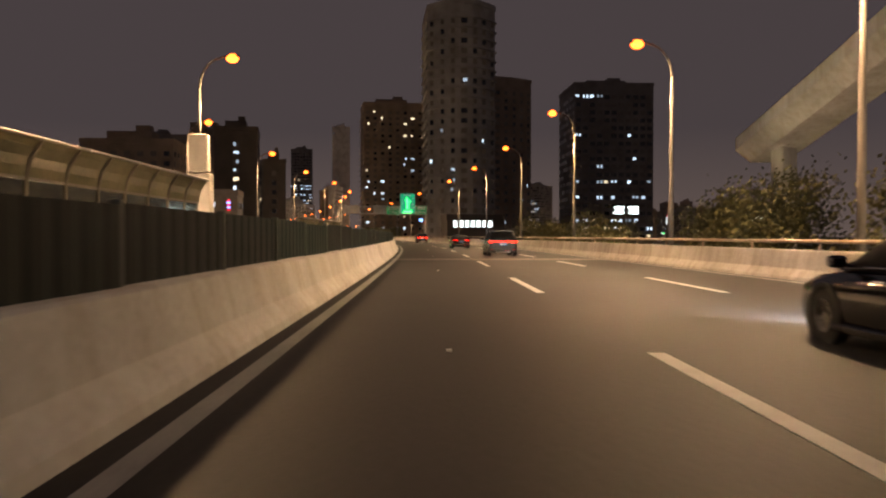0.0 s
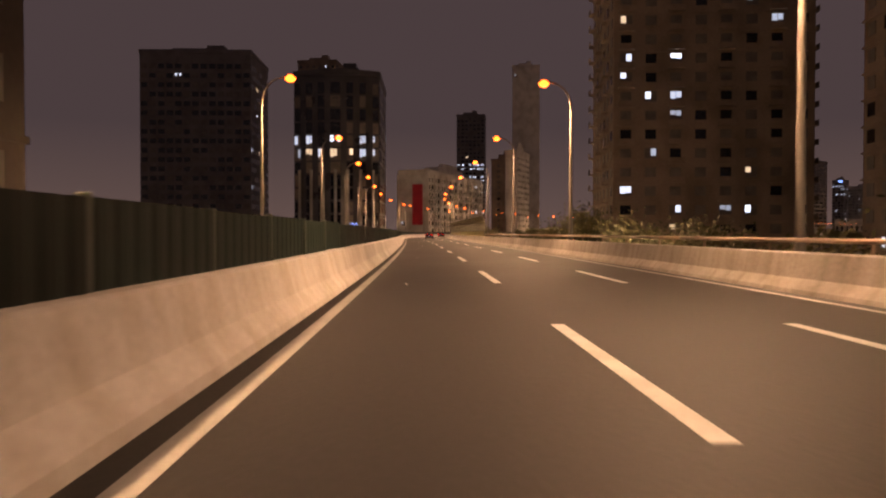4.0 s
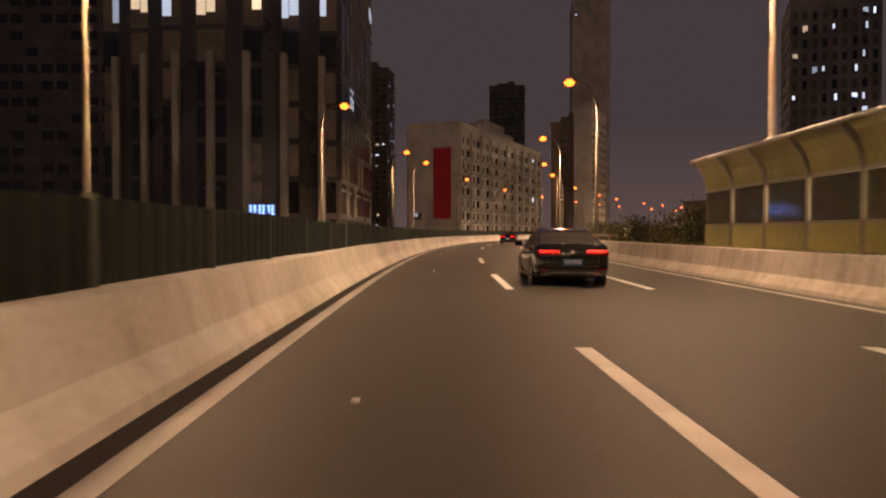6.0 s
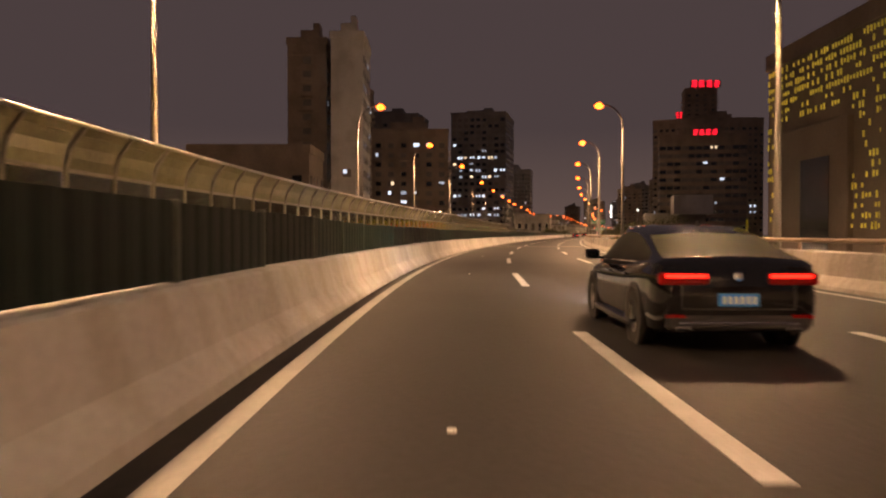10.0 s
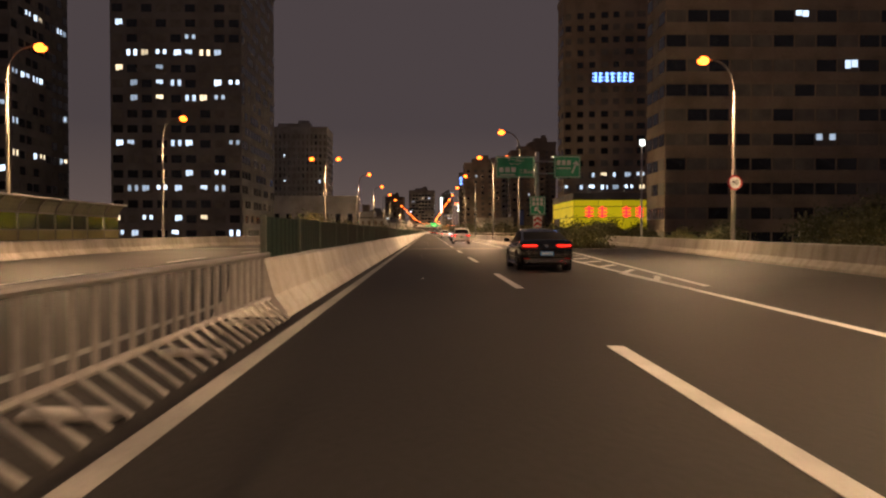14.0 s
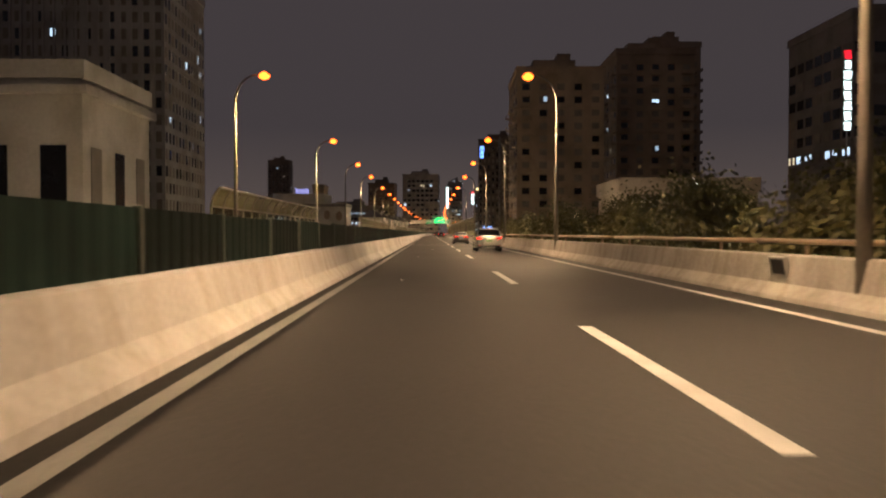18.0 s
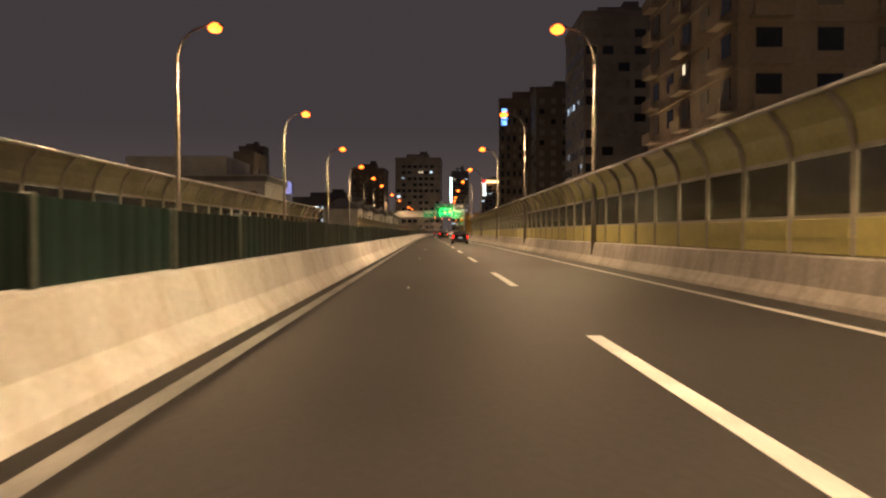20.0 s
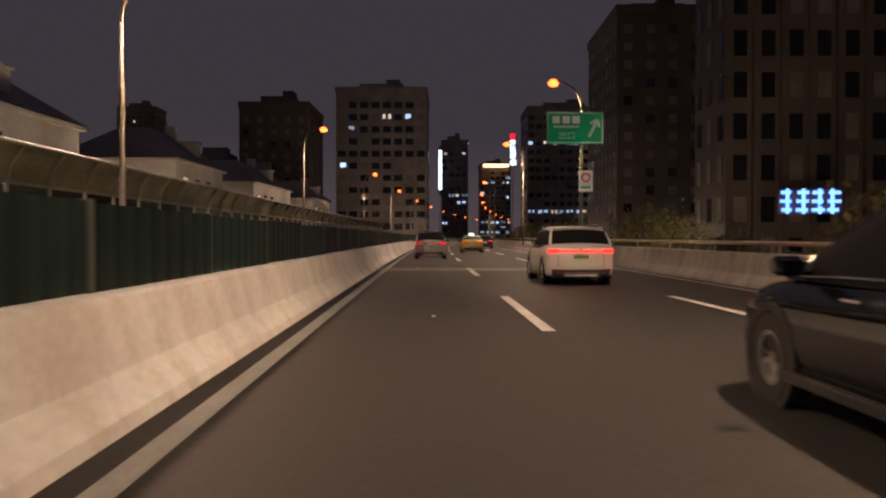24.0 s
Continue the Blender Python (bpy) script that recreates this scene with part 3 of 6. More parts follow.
PANEL_W = 3.0
panel_low = panel_mesh(PANEL_W - 0.04, 0.63)
runs = [(q, min(q + 120, 957)) for q in range(-60, 957, 120)] + [(q, min(q + 120, 1800)) for q in range(970, 1800, 120)]
prng = random.Random(11)
for sa, sb in runs:
    fence = thing("glare_fence", "dark green ribbed metal glare panels on the median barrier", "fence", group="median glare fences", kind="structure")
    s = sa
    while s + PANEL_W <= sb + 0.01:
        ob = part("panel", panel_low, [green_panel, fence_post], fence)
        ob.matrix_basis = at_road(s + PANEL_W / 2, -0.82, 0.778 + prng.uniform(-0.02, 0.02), prng.uniform(-0.9, 0.9))
        s += PANEL_W

tag = thing("delineator", "small yellow reflective tag on the median barrier face", "delineator", at_road(1399.0, -0.585, 0.0))
bm = bmesh.new()
box(bm, -0.004, 0.012, -0.05, 0.05, 0.54, 0.72, m=Matrix.Rotation(radians(-14), 4, "Y") @ Matrix.Translation((0.155, 0, 0)))
part("plate", bm, sign_yellow, tag)

# movable barrier that closes the gap in the median
gate = thing("movable_barrier", "galvanised tubular barrier with slanted bars closing the median gap", "barrier", kind="structure")
bm = bmesh.new()
for z in (0.28, 0.86):
    tube(bm, [P(q, -0.55, z) for q in np.linspace(GAP[0] + 0.1, GAP[1] - 0.1, 6)], 0.035, 8)
part("rail", bm, steel, gate)
for i in range(34):
    q = GAP[0] + 0.3 + i * 0.325
    bm = bmesh.new()
    tube(bm, [P(q, -0.55, 0.86), P(q, -0.55, 0.3), P(q + 0.05, -0.22, 0.03)], 0.028, 6)
    part("bar", bm, steel, gate)
for i in range(5):
    q = GAP[0] + 0.6 + i * 2.5
    bm = bmesh.new()
    soft_box(bm, -0.3, 0.3, -0.1, 0.1, 0.0, 0.07, 0.02, m=Matrix.Translation(P(q, -0.6, 0)) @ Matrix.Rotation(axis(q)[2], 4, "Z"))
    part("foot", bm, steel, gate)


# small service hatches in the outer parapet
def hatch(s, u):
    h = thing("service_hatch", "dark metal service hatch set in the concrete parapet", "hatch", at_road(s, u, 0.0), group="parapet hatches")
    m = Matrix.Translation((0.245, 0, 0.52)) @ Matrix.Rotation(radians(-12), 4, "Y")
    b = bmesh.new()
    for y0, y1, z0, z1 in ((-0.32, 0.32, 0.19, 0.23), (-0.32, 0.32, -0.23, -0.19), (-0.32, -0.28, -0.19, 0.19), (0.28, 0.32, -0.19, 0.19)):
        box(b, -0.06, 0.03, y0, y1, z0, z1, m=m)
    part("frame", b, steel, h)
    b = bmesh.new()
    box(b, -0.03, 0.03, -0.28, 0.28, -0.19, 0.19, m=m)
    part("door", b, black_plastic, h)


for s in (92.4, 168.5, 647.2, 770.0, 880.0):
    hatch(s, right_edge(s))
for s in (1100.5, 1228.6, 1290.0, 1540.0):
    hatch(s, inner_edge(s))

# ---------------------------------------------------------------- noise barriers
def noise_barrier(sa, sb, u_of, side, height=3.9, z0=0.79):
    """Posts, solid lower panels, clear panes and a bent translucent head. side: +1 when the road lies to its left."""
    nb = thing("noise_barrier", "green noise barrier with steel posts, clear panes and a curved head", "noise barrier", group="noise barriers", kind="structure")
    bay = 2.1 if side > 0 else 4.2
    zl, zm = z0 + (height - z0) * 0.24, z0 + (height - z0) * 0.65
    key = (round(height, 2), side)
    if key not in noise_cache:
        b = bmesh.new()
        prof = [(0, z0), (0, zm), (-0.10 * side, zm + (height - zm) * 0.5), (-0.42 * side, height)]
        soft_box(b, -0.04, 0.04, 0.09, bay - 0.09, z0 + 0.02, zl, 0.02)
        box(b, -0.055, 0.055, 0.09, bay - 0.09, zl * 0.5 + z0 * 0.5 - 0.02, zl * 0.5 + z0 * 0.5 + 0.02)
        low = finish(b)
        b = bmesh.new()
        box(b, -0.006, 0.006, 0.10, bay - 0.10, zl + 0.03, zm - 0.03)
        pane = finish(b)
        b = bmesh.new()
        for y in (0.0,) if side > 0 else (0.0, 2.1):
            tube(b, [(x, y, z) for x, z in prof], 0.07, 6)
        box(b, -0.03, 0.03, 0.05, bay - 0.07, zl - 0.03, zl + 0.05)
        box(b, -0.03, 0.03, 0.05, bay - 0.07, zm - 0.04, zm + 0.04)
        post = finish(b)
        b = bmesh.new()
        loops = []
        for x, z in ((0, zm + 0.02), (-0.03 * side, zm + (height - zm) * 0.3), (-0.10 * side, zm + (height - zm) * 0.55), (-0.24 * side, zm + (height - zm) * 0.8), (-0.44 * side, height)):
            loops.append([b.verts.new((x + o, y, z)) for o in (0.0, 0.025) for y in (0.06, bay - 0.06)])
        for p, q in zip(loops, loops[1:]):
            b.faces.new((p[0], p[1], q[1], q[0]))
            b.faces.new((p[3], p[2], q[2], q[3]))
        b.faces.new((loops[-1][0], loops[-1][1], loops[-1][3], loops[-1][2]))
        head = finish(b)
        noise_cache[key] = (post, low, pane, head)
    post, low, pane, head = noise_cache[key]
    n = int((sb - sa) / bay)
    for i in range(n):
        s = sa + i * bay
        a, b = P(s, u_of(s)), P(s + bay, u_of(s + bay))
        m = Matrix.Translation(a * K) @ Matrix.Rotation(math.atan2(-(b - a).x, (b - a).y), 4, "Z")
        for nm, me, mt in (("post", post, noise_post), ("lower_panel", low, noise_green), ("pane", pane, glass_pane), ("curved_head", head, noise_top if side > 0 else noise_clear)):
            ob = part(nm, me, mt, nb)
            ob.matrix_basis = m
            if nm == "pane":
                ob.visible_shadow = False
    s = sa
    while s < sa + n * bay - 1:
        e = min(s + 24, sa + n * bay)
        bm = bmesh.new()
        tube(bm, [P(q, u_of(q) - 0.44 * side, height) for q in np.linspace(s, e, 9)], 0.05, 8)
        part("cap_rail", bm, steel, nb, smooth=True)
        s = e
    return nb


noise_cache = {}
noise_barrier(372, 446, lambda s: right_edge(s) + 0.42, 1, 3.1)
noise_barrier(1326, 1474, lambda s: inner_edge(s) + 0.42, 1, 3.35)
left_of = lambda s: left_edge(s) - 0.42
noise_barrier(-50, 38, left_of, -1, 3.5)
noise_barrier(98, 132, left_of, -1, 3.4)
noise_barrier(222, 246, left_of, -1, 2.1)
noise_barrier(668, 900, left_of, -1, 3.3)
noise_barrier(900, 1007, left_of, -1, 2.7)
noise_barrier(1252, 1286, left_of, -1, 3.3)
noise_barrier(1330, 1420, left_of, -1, 3.3)
noise_barrier(1456, 1720, left_of, -1, 3.35)


# ---------------------------------------------------------------- street lamps
def lamp_thing(double=False):
    st = thing("street_lamp", "pale tapered street lamp post with a glowing sodium head", "street lamp", group="street lamps")
    bm = bmesh.new()
    tube(bm, [(0, 0, 0.0), (0, 0, 2.5), (0, 0, 5.0), (0, 0, 7.6)], [0.115, 0.10, 0.085, 0.062], 10)
    part("pole", bm, pole_paint, st, smooth=True)
    bm = bmesh.new()
    soft_box(bm, -0.2, 0.2, -0.2, 0.2, 0.0, 0.05, 0.015)
    part("base_plate", bm, steel, st)
    for sgn in ((-1, 1) if double else (-1,)):
        bm = bmesh.new()
        arc = [(0, 0, 7.55)] + [(sgn * 1.05 * (1 - math.cos(a)), 0, 7.6 + 1.36 * math.sin(a)) for a in np.linspace(0.12, 1.25, 7)]
        end = arc[-1]
        arc.append((end[0] + sgn * 0.35, 0, end[2] + 0.10))
        tube(bm, arc, [0.058 - 0.002 * i for i in range(len(arc))], 8)
        arm = part("arm", bm, pole_paint, st, smooth=True)
        bm = bmesh.new()
        ex, ez = arc[-1][0], arc[-1][2]
        loops = []
        for k, (x, w, h) in enumerate(((0.0, 0.05, 0.05), (0.15, 0.13, 0.09), (0.4, 0.16, 0.11), (0.6, 0.12, 0.08), (0.68, 0.04, 0.03))):
            loops.append([bm.verts.new((ex + sgn * x, w * math.cos(6.28319 * j / 10), ez + 0.01 + h * max(-0.35, math.sin(6.28319 * j / 10)))) for j in range(10)])
        for a, b in zip(loops, loops[1:]):
            for j in range(10):
                bm.faces.new((a[j], a[(j + 1) % 10], b[(j + 1) % 10], b[j]))
        bm.faces.new(loops[0])
        bm.faces.new(loops[-1])
        lamp_head = part("lamp_head", bm, pole_paint, st, smooth=True)
        bm = bmesh.new()
        # lens drawn oversize: its shape takes in the glare around the lamp
        bmesh.ops.create_uvsphere(bm, u_segments=12, v_segments=8, radius=0.23, matrix=Matrix.Translation((ex + sgn * 0.36, 0, ez - 0.06)) @ Matrix.Diagonal((1.2, 0.95, 0.85, 1)))
        part("lens", bm, lamp_glow, lamp_head, "glowing orange sodium lens", smooth=True)
    return st


def lamp_light(m, dx=-1.75):
    ld = bpy.data.lights.new("sodium_light", "SPOT")
    ld.energy, ld.color, ld.spot_size, ld.spot_blend, ld.shadow_soft_size = LAMP_POWER, SODIUM, radians(170), 1.0, 0.14 * K
    ob = new("sodium_light", ld)
    ob.matrix_basis = m @ Matrix.Translation((dx * K, 0, 8.62 * K))
    return ob


RIGHT_LAMPS = (18.5, 32, 50, 70, 91, 113, 146, 169, 191, 236, 273, 299, 324, 348, 370, 394, 417, 441.5, 465, 490, 515.5, 533.5, 567, 596, 616, 647, 667, 687, 720, 748, 768, 789, 812, 836, 860, 883, 907, 925.5, 947, 967, 994, 1020, 1041, 1069, 1098, 1126.5, 1151, 1177, 1198, 1226, 1254, 1281, 1303, 1325, 1352, 1376, 1398, 1420, 1444, 1468, 1494, 1523, 1541, 1562.5, 1596, 1628.5, 1655, 1702, 1735, 1768, 1800, 1835, 1870, 1905, 1940)
LEFT_LAMPS = (18, 35, 55, 76, 98, 118, 142, 160, 180, 218, 257, 290, 323, 348, 372, 394, 416, 442, 472, 500, 511.5, 539.5, 568.5, 599, 629, 650, 668, 697.5, 719, 747, 768, 790, 819, 842, 866, 887, 907, 931, 957, 992, 1013, 1043, 1066, 1095, 1124, 1152, 1196.5, 1225, 1254, 1282, 1305, 1325, 1352, 1376, 1398, 1420, 1440, 1460, 1479, 1511, 1541, 1592, 1612.5, 1646, 1687, 1723, 1760, 1795, 1830, 1865, 1900, 1940)
single = lamp_thing()
double = lamp_thing(True)
used = {"single": False, "double": False}


def put_lamp(s, u, turn, twin=False, lit=True):
    m = at_road(s, u, 0.0, turn)
    src, key = (double, "double") if twin else (single, "single")
    if used[key]:
        copy_thing(src, m)
    else:
        src.matrix_basis = m
        used[key] = True
    if lit:
        lamp_light(m)
        if twin:
            lamp_light(m, 1.75)


for s in RIGHT_LAMPS:
    edge = right_edge(s) + 0.62 if s < 1010 else inner_edge(s) + 0.30
    put_lamp(s, edge, 0, s in (1041, 1177), s < 1800)
for s in LEFT_LAMPS:
    put_lamp(s, left_edge(s) - 0.62 if s < 1045 else left_edge(s) + 0.25, 180, s in (1043,), s < 1800)


# ---------------------------------------------------------------- signs
FACES = {}


def sign_board(name, label, s, u0, u1, z0, z1, face, parent=None, border=True, turn=0.0):
    """A board facing the oncoming camera, at real metres on the road; returns it and a placer for things on its face."""
    w, h = u1 - u0, z1 - z0
    board = parent or thing(name, label, "sign", at_road(s, (u0 + u1) / 2, (z0 + z1) / 2, turn))
    b = bmesh.new()
    soft_box(b, -w / 2, w / 2, -0.03, 0.03, -h / 2, h / 2, 0.012)
    bo = part("board", b, face, board)
    FACES[board] = bo
    made = [bo]
    if border:
        e, t = 0.05, 0.045
        for x0, x1, y0, y1 in ((-w / 2 + e, w / 2 - e, h / 2 - e - t, h / 2 - e), (-w / 2 + e, w / 2 - e, -h / 2 + e, -h / 2 + e + t), (-w / 2 + e, -w / 2 + e + t, -h / 2 + e + t, h / 2 - e - t), (w / 2 - e - t, w / 2 - e, -h / 2 + e + t, h / 2 - e - t)):
            b = bmesh.new()
            box(b, x0, x1, -0.038, -0.031, y0, y1)
            made.append(part("border", b, sign_white, bo))
    for x in (-w * 0.3, w * 0.3):
        b = bmesh.new()
        box(b, x - 0.03, x + 0.03, 0.031, 0.09, -h * 0.45, h * 0.45)
        made.append(part("back_rib", b, steel, board))
    return board


def bars(board, x, z, w, h, n, mat):
    """A row of n short bars standing for lettering that cannot be read."""
    for i in range(n):
        c = x - w / 2 + w * (i + 0.5) / n
        b = bmesh.new()
        bw = w / n * 0.36
        box(b, c - bw, c + bw, -0.042, -0.033, z - h / 2, z + h / 2)
        part("letter_bar", b, mat, FACES[board])


def word(board, text, x, z, size, mat):
    ob = part("lettering", text_mesh(text, size, mat), mat, FACES[board])
    ob.matrix_basis = Matrix.Translation((x * K, -0.04 * K, z * K)) @ Matrix.Rotation(radians(90), 4, "X")


def stroke(board, pts, width, mat, name="arrow"):
    b = bmesh.new()
    for (x0, z0), (x1, z1) in zip(pts, pts[1:]):
        d = Vector((x1 - x0, z1 - z0))
        n = Vector((-d.y, d.x)).normalized() * width / 2
        v = [b.verts.new((x, y, z)) for y in (-0.034, -0.046) for x, z in ((x0 + n.x, z0 + n.y), (x0 - n.x, z0 - n.y), (x1 - n.x, z1 - n.y), (x1 + n.x, z1 + n.y))]
        for q in ((0, 1, 2, 3), (7, 6, 5, 4), (0, 4, 5, 1), (1, 5, 6, 2), (2, 6, 7, 3), (3, 7, 4, 0)):
            b.faces.new([v[i] for i in q])
    part(name, b, mat, FACES[board])


def gantry(s, ua, ub, zt, zb, posts):
    g = thing("sign_gantry", "grey steel lattice gantry spanning both carriageways", "gantry")
    rot = Matrix.Rotation(axis(s)[2], 4, "Z")
    for dy in (0.25, 0.95):
        for z in (zb, zt):
            b = bmesh.new()
            tube(b, [P(s + dy, ua, z), P(s + dy, ub, z)], 0.07, 8)
            part("chord", b, steel, g)
    n = int((ub - ua) / 0.9)
    for i in range(n):
        u = ua + (ub - ua) * i / n
        v = ua + (ub - ua) * (i + 1) / n
        b = bmesh.new()
        for dy in (0.25, 0.95):
            tube(b, [P(s + dy, u, zb if i % 2 else zt), P(s + dy, v, zt if i % 2 else zb)], 0.035, 6)
        tube(b, [P(s + 0.25, u, zt), P(s + 0.95, u, zt)], 0.03, 6)
        tube(b, [P(s + 0.25, u, zb), P(s + 0.95, u, zb)], 0.03, 6)
        part("brace", b, steel, g)
    for u in posts:
        b = bmesh.new()
        tube(b, [P(s + 0.6, u, 0.0), P(s + 0.6, u, zt + 0.1)], 0.16, 12)
        part("post", b, steel, g, smooth=True)
    return g


gantry(156.2, -7.4, 10.6, 6.9, 5.5, (-7.3, 10.3))
bd = sign_board("guide_sign", "green route sign with white lettering on the gantry", 156, 2.5, 5.1, 5.28, 7.05, sign_green)
bars(bd, 0, 0.55, 2.0, 0.34, 5, sign_white)
bars(bd, 0, 0.17, 1.9, 0.12, 14, sign_white)
word(bd, "3.5km", 0, -0.45, 0.55, sign_white)
bd = sign_board("guide_sign", "green exit sign with white lettering on the gantry", 156, 8.15, 10.6, 5.28, 7.05, sign_green)
bars(bd, 0, 0.55, 1.5, 0.34, 3, sign_white)
bars(bd, 0, 0.17, 1.4, 0.12, 10, sign_white)
word(bd, "出口 1km", 0, -0.45, 0.46, sign_white)
bd = sign_board("traffic_board", "tall green light board with glowing road diagram", 155.9, 5.2, 8.1, 5.45, 9.45, led_board)
stroke(bd, [(-0.15, -1.1), (-0.15, 1.25)], 0.22, led_green, "light_bar")
stroke(bd, [(-0.55, 0.55), (0.55, 0.55)], 0.16, led_green, "light_bar")
stroke(bd, [(-0.15, 0.1), (0.4, 0.3)], 0.13, led_green, "light_bar")
stroke(bd, [(-0.15, -0.4), (0.35, -0.2)], 0.13, led_green, "light_bar")
stroke(bd, [(-0.15, -0.95), (0.3, -0.75)], 0.13, led_green, "light_bar")
bars(bd, 0.0, -1.55, 1.6, 0.4, 5, led_green)
bars(bd, 0.95, -0.2, 0.7, 0.22, 3, sign_white)
bars(bd, 0.95, -0.75, 0.7, 0.22, 3, sign_white)
for i in range(5):
    bars(bd, -1.0, 1.2 - i * 0.3, 0.24, 0.2, 1, sign_white)
    bars(bd, 1.0, 1.2 - i * 0.3, 0.24, 0.2, 1, sign_white)
bars(bd, 0.0, 1.7, 1.4, 0.22, 4, sign_white)
for u0, u1 in ((0.0, 2.4), (-5.4, -2.8)):
    sign_board("opposite_sign", "grey back of a sign for the opposite carriageway", 157.4, u0, u1, 5.5, 7.2, sign_grey, border=False, turn=180)


def round_sign(s, u, z, r, text):
    rs = thing("speed_sign", "round white speed limit sign with a red ring", "speed sign", at_road(s, u, z))
    b = bmesh.new()
    disc(b, 0.0, r, -0.015, 0.015, 28)
    o = part("plate", b, sign_white, rs)
    o.matrix_basis = Matrix.Rotation(radians(90), 4, "Z")
    b = bmesh.new()
    disc(b, r * 0.78, r, -0.022, -0.016, 28)
    o = part("red_ring", b, sign_red, rs)
    o.matrix_basis = Matrix.Rotation(radians(90), 4, "Z")
    b = bmesh.new()
    box(b, -0.05, 0.05, 0.016, 0.14, -0.05, 0.05)
    part("bracket", b, steel, rs)
    ob = part("lettering", text_mesh(text, r * 0.95, black_plastic), black_plastic, rs)
    ob.matrix_basis = Matrix.Translation((0, -0.03 * K, 0)) @ Matrix.Rotation(radians(90), 4, "X")


round_sign(156.45, 10.3, 3.8, 0.34, "60")
round_sign(993.78, 15.5, 3.4, 0.34, "40")

# boards at the exit
ep = thing("sign_post", "grey steel post with a cross arm carrying exit boards", "sign post")
b = bmesh.new()
tube(b, [P(1015, 9.45, 0.0), P(1015, 9.45, 6.9)], 0.15, 12)
part("post", b, steel, ep, smooth=True)
for z in (5.35, 6.2):
    b = bmesh.new()
    tube(b, [P(1014.85, 6.5, z), P(1014.85, 12.4, z)], 0.06, 8)
    part("cross_arm", b, steel, ep)
bd = sign_board("guide_sign", "green next exit sign with white lettering", 1014.6, 6.45, 9.2, 5.02, 6.56, sign_green)
word(bd, "下一出口", 0, 0.50, 0.30, sign_white)
word(bd, "NEXT EXIT", 0, 0.20, 0.16, sign_white)
bars(bd, -0.55, -0.2, 1.3, 0.34, 3, sign_white)
bars(bd, -0.55, -0.55, 1.1, 0.12, 9, sign_white)
word(bd, "1.8km", 0.8, -0.32, 0.40, sign_white)
bd = sign_board("guide_sign", "green exit sign with a white arrow", 1014.6, 10.6, 12.5, 5.02, 6.6, sign_green)
bars(bd, -0.25, 0.3, 1.1, 0.36, 3, sign_white)
bars(bd, -0.25, -0.1, 1.0, 0.12, 8, sign_white)
stroke(bd, [(0.35, -0.45), (0.68, 0.35)], 0.13, sign_white)
stroke(bd, [(0.42, 0.2), (0.68, 0.38), (0.78, 0.08)], 0.11, sign_white)
bd = sign_board("direction_sign", "small green direction sign with white characters and arrow", 1014.5, 8.85, 10.0, 2.36, 3.72, sign_green)
bars(bd, 0, 0.42, 0.85, 0.24, 3, sign_white)
bars(bd, 0, 0.12, 0.85, 0.24, 3, sign_white)
stroke(bd, [(0.2, -0.5), (-0.12, -0.2)], 0.1, sign_white)
stroke(bd, [(0.08, -0.14), (-0.17, -0.14), (-0.17, -0.40)], 0.1, sign_white)
bd = sign_board("chevron_sign", "red and white chevron plate at the gore nose", 1014.4, 9.1, 9.72, 1.07, 2.31, sign_white, border=False)
for i in range(3):
    z = -0.36 + i * 0.36
    stroke(bd, [(-0.26, z - 0.1), (0, z + 0.14), (0.26, z - 0.1)], 0.15, sign_red, "chevron")
bd = sign_board("pole_banner", "narrow dark blue banner plate on a lamp post", 1019.8, 8.75, 9.1, 1.7, 2.9, sign_blue, border=False)
for i, u in enumerate((8.55, 9.35, 10.1)):
    b = bmesh.new()
    tube(b, [(0, 0, 0), (0, 0, 0.12), (0, 0, 0.62), (0, 0, 0.85)], [0.36, 0.34, 0.29, 0.24], 16)
    cd = thing("crash_drum", "red and white crash drum at the gore nose", "crash drum", at_road(1010.6 + 0.5 * (i % 2), u), group="crash drums")
    part("drum", b, sign_red, cd, smooth=True)
    for z, r in ((0.2, 0.345), (0.55, 0.31)):
        b = bmesh.new()
        tube(b, [(0, 0, z - 0.08), (0, 0, z + 0.08)], [r + 0.008, r - 0.008], 16)
        part("white_band", b, sign_white, cd)

gantry(1545.2, -7.2, 9.7, 6.5, 5.1, (-8.0, 9.9))
sign_board("opposite_sign", "long grey back of signs for the opposite carriageway", 1546.4, -6.9, -0.5, 5.0, 6.6, sign_grey, border=False, turn=180)
bd = sign_board("guide_sign", "green route sign with white lettering on the gantry", 1545, -0.4, 2.15, 4.9, 6.65, sign_green)
bars(bd, 0, 0.5, 2.0, 0.34, 5, sign_white)
bars(bd, 0, 0.13, 1.9, 0.12, 14, sign_white)
word(bd, "1km", 0, -0.45, 0.5, sign_white)
bd = sign_board("guide_sign", "green exit sign with white lettering on the gantry", 1545, 7.6, 9.6, 5.0, 6.8, sign_green)
bars(bd, 0, 0.55, 1.5, 0.34, 3, sign_white)
bars(bd, 0, 0.17, 1.3, 0.12, 9, sign_white)
word(bd, "出口 300m", 0, -0.42, 0.36, sign_white)
bd = sign_board("traffic_board", "wide green board with a glowing road network diagram", 1544.9, 2.45, 7.6, 5.0, 8.3, sign_green)
for z in (0.35, -0.78):
    stroke(bd, [(-1.3, z), (1.6, z)], 0.13, led_green, "light_bar")
stroke(bd, [(-1.25, -1.2), (-1.25, 0.2)], 0.13, led_green, "light_bar")
stroke(bd, [(0.0, -0.1), (0.0, 0.75)], 0.13, led_green, "light_bar")
stroke(bd, [(0.0, -0.72), (0.0, -0.1)], 0.13, led_yellow, "light_bar")
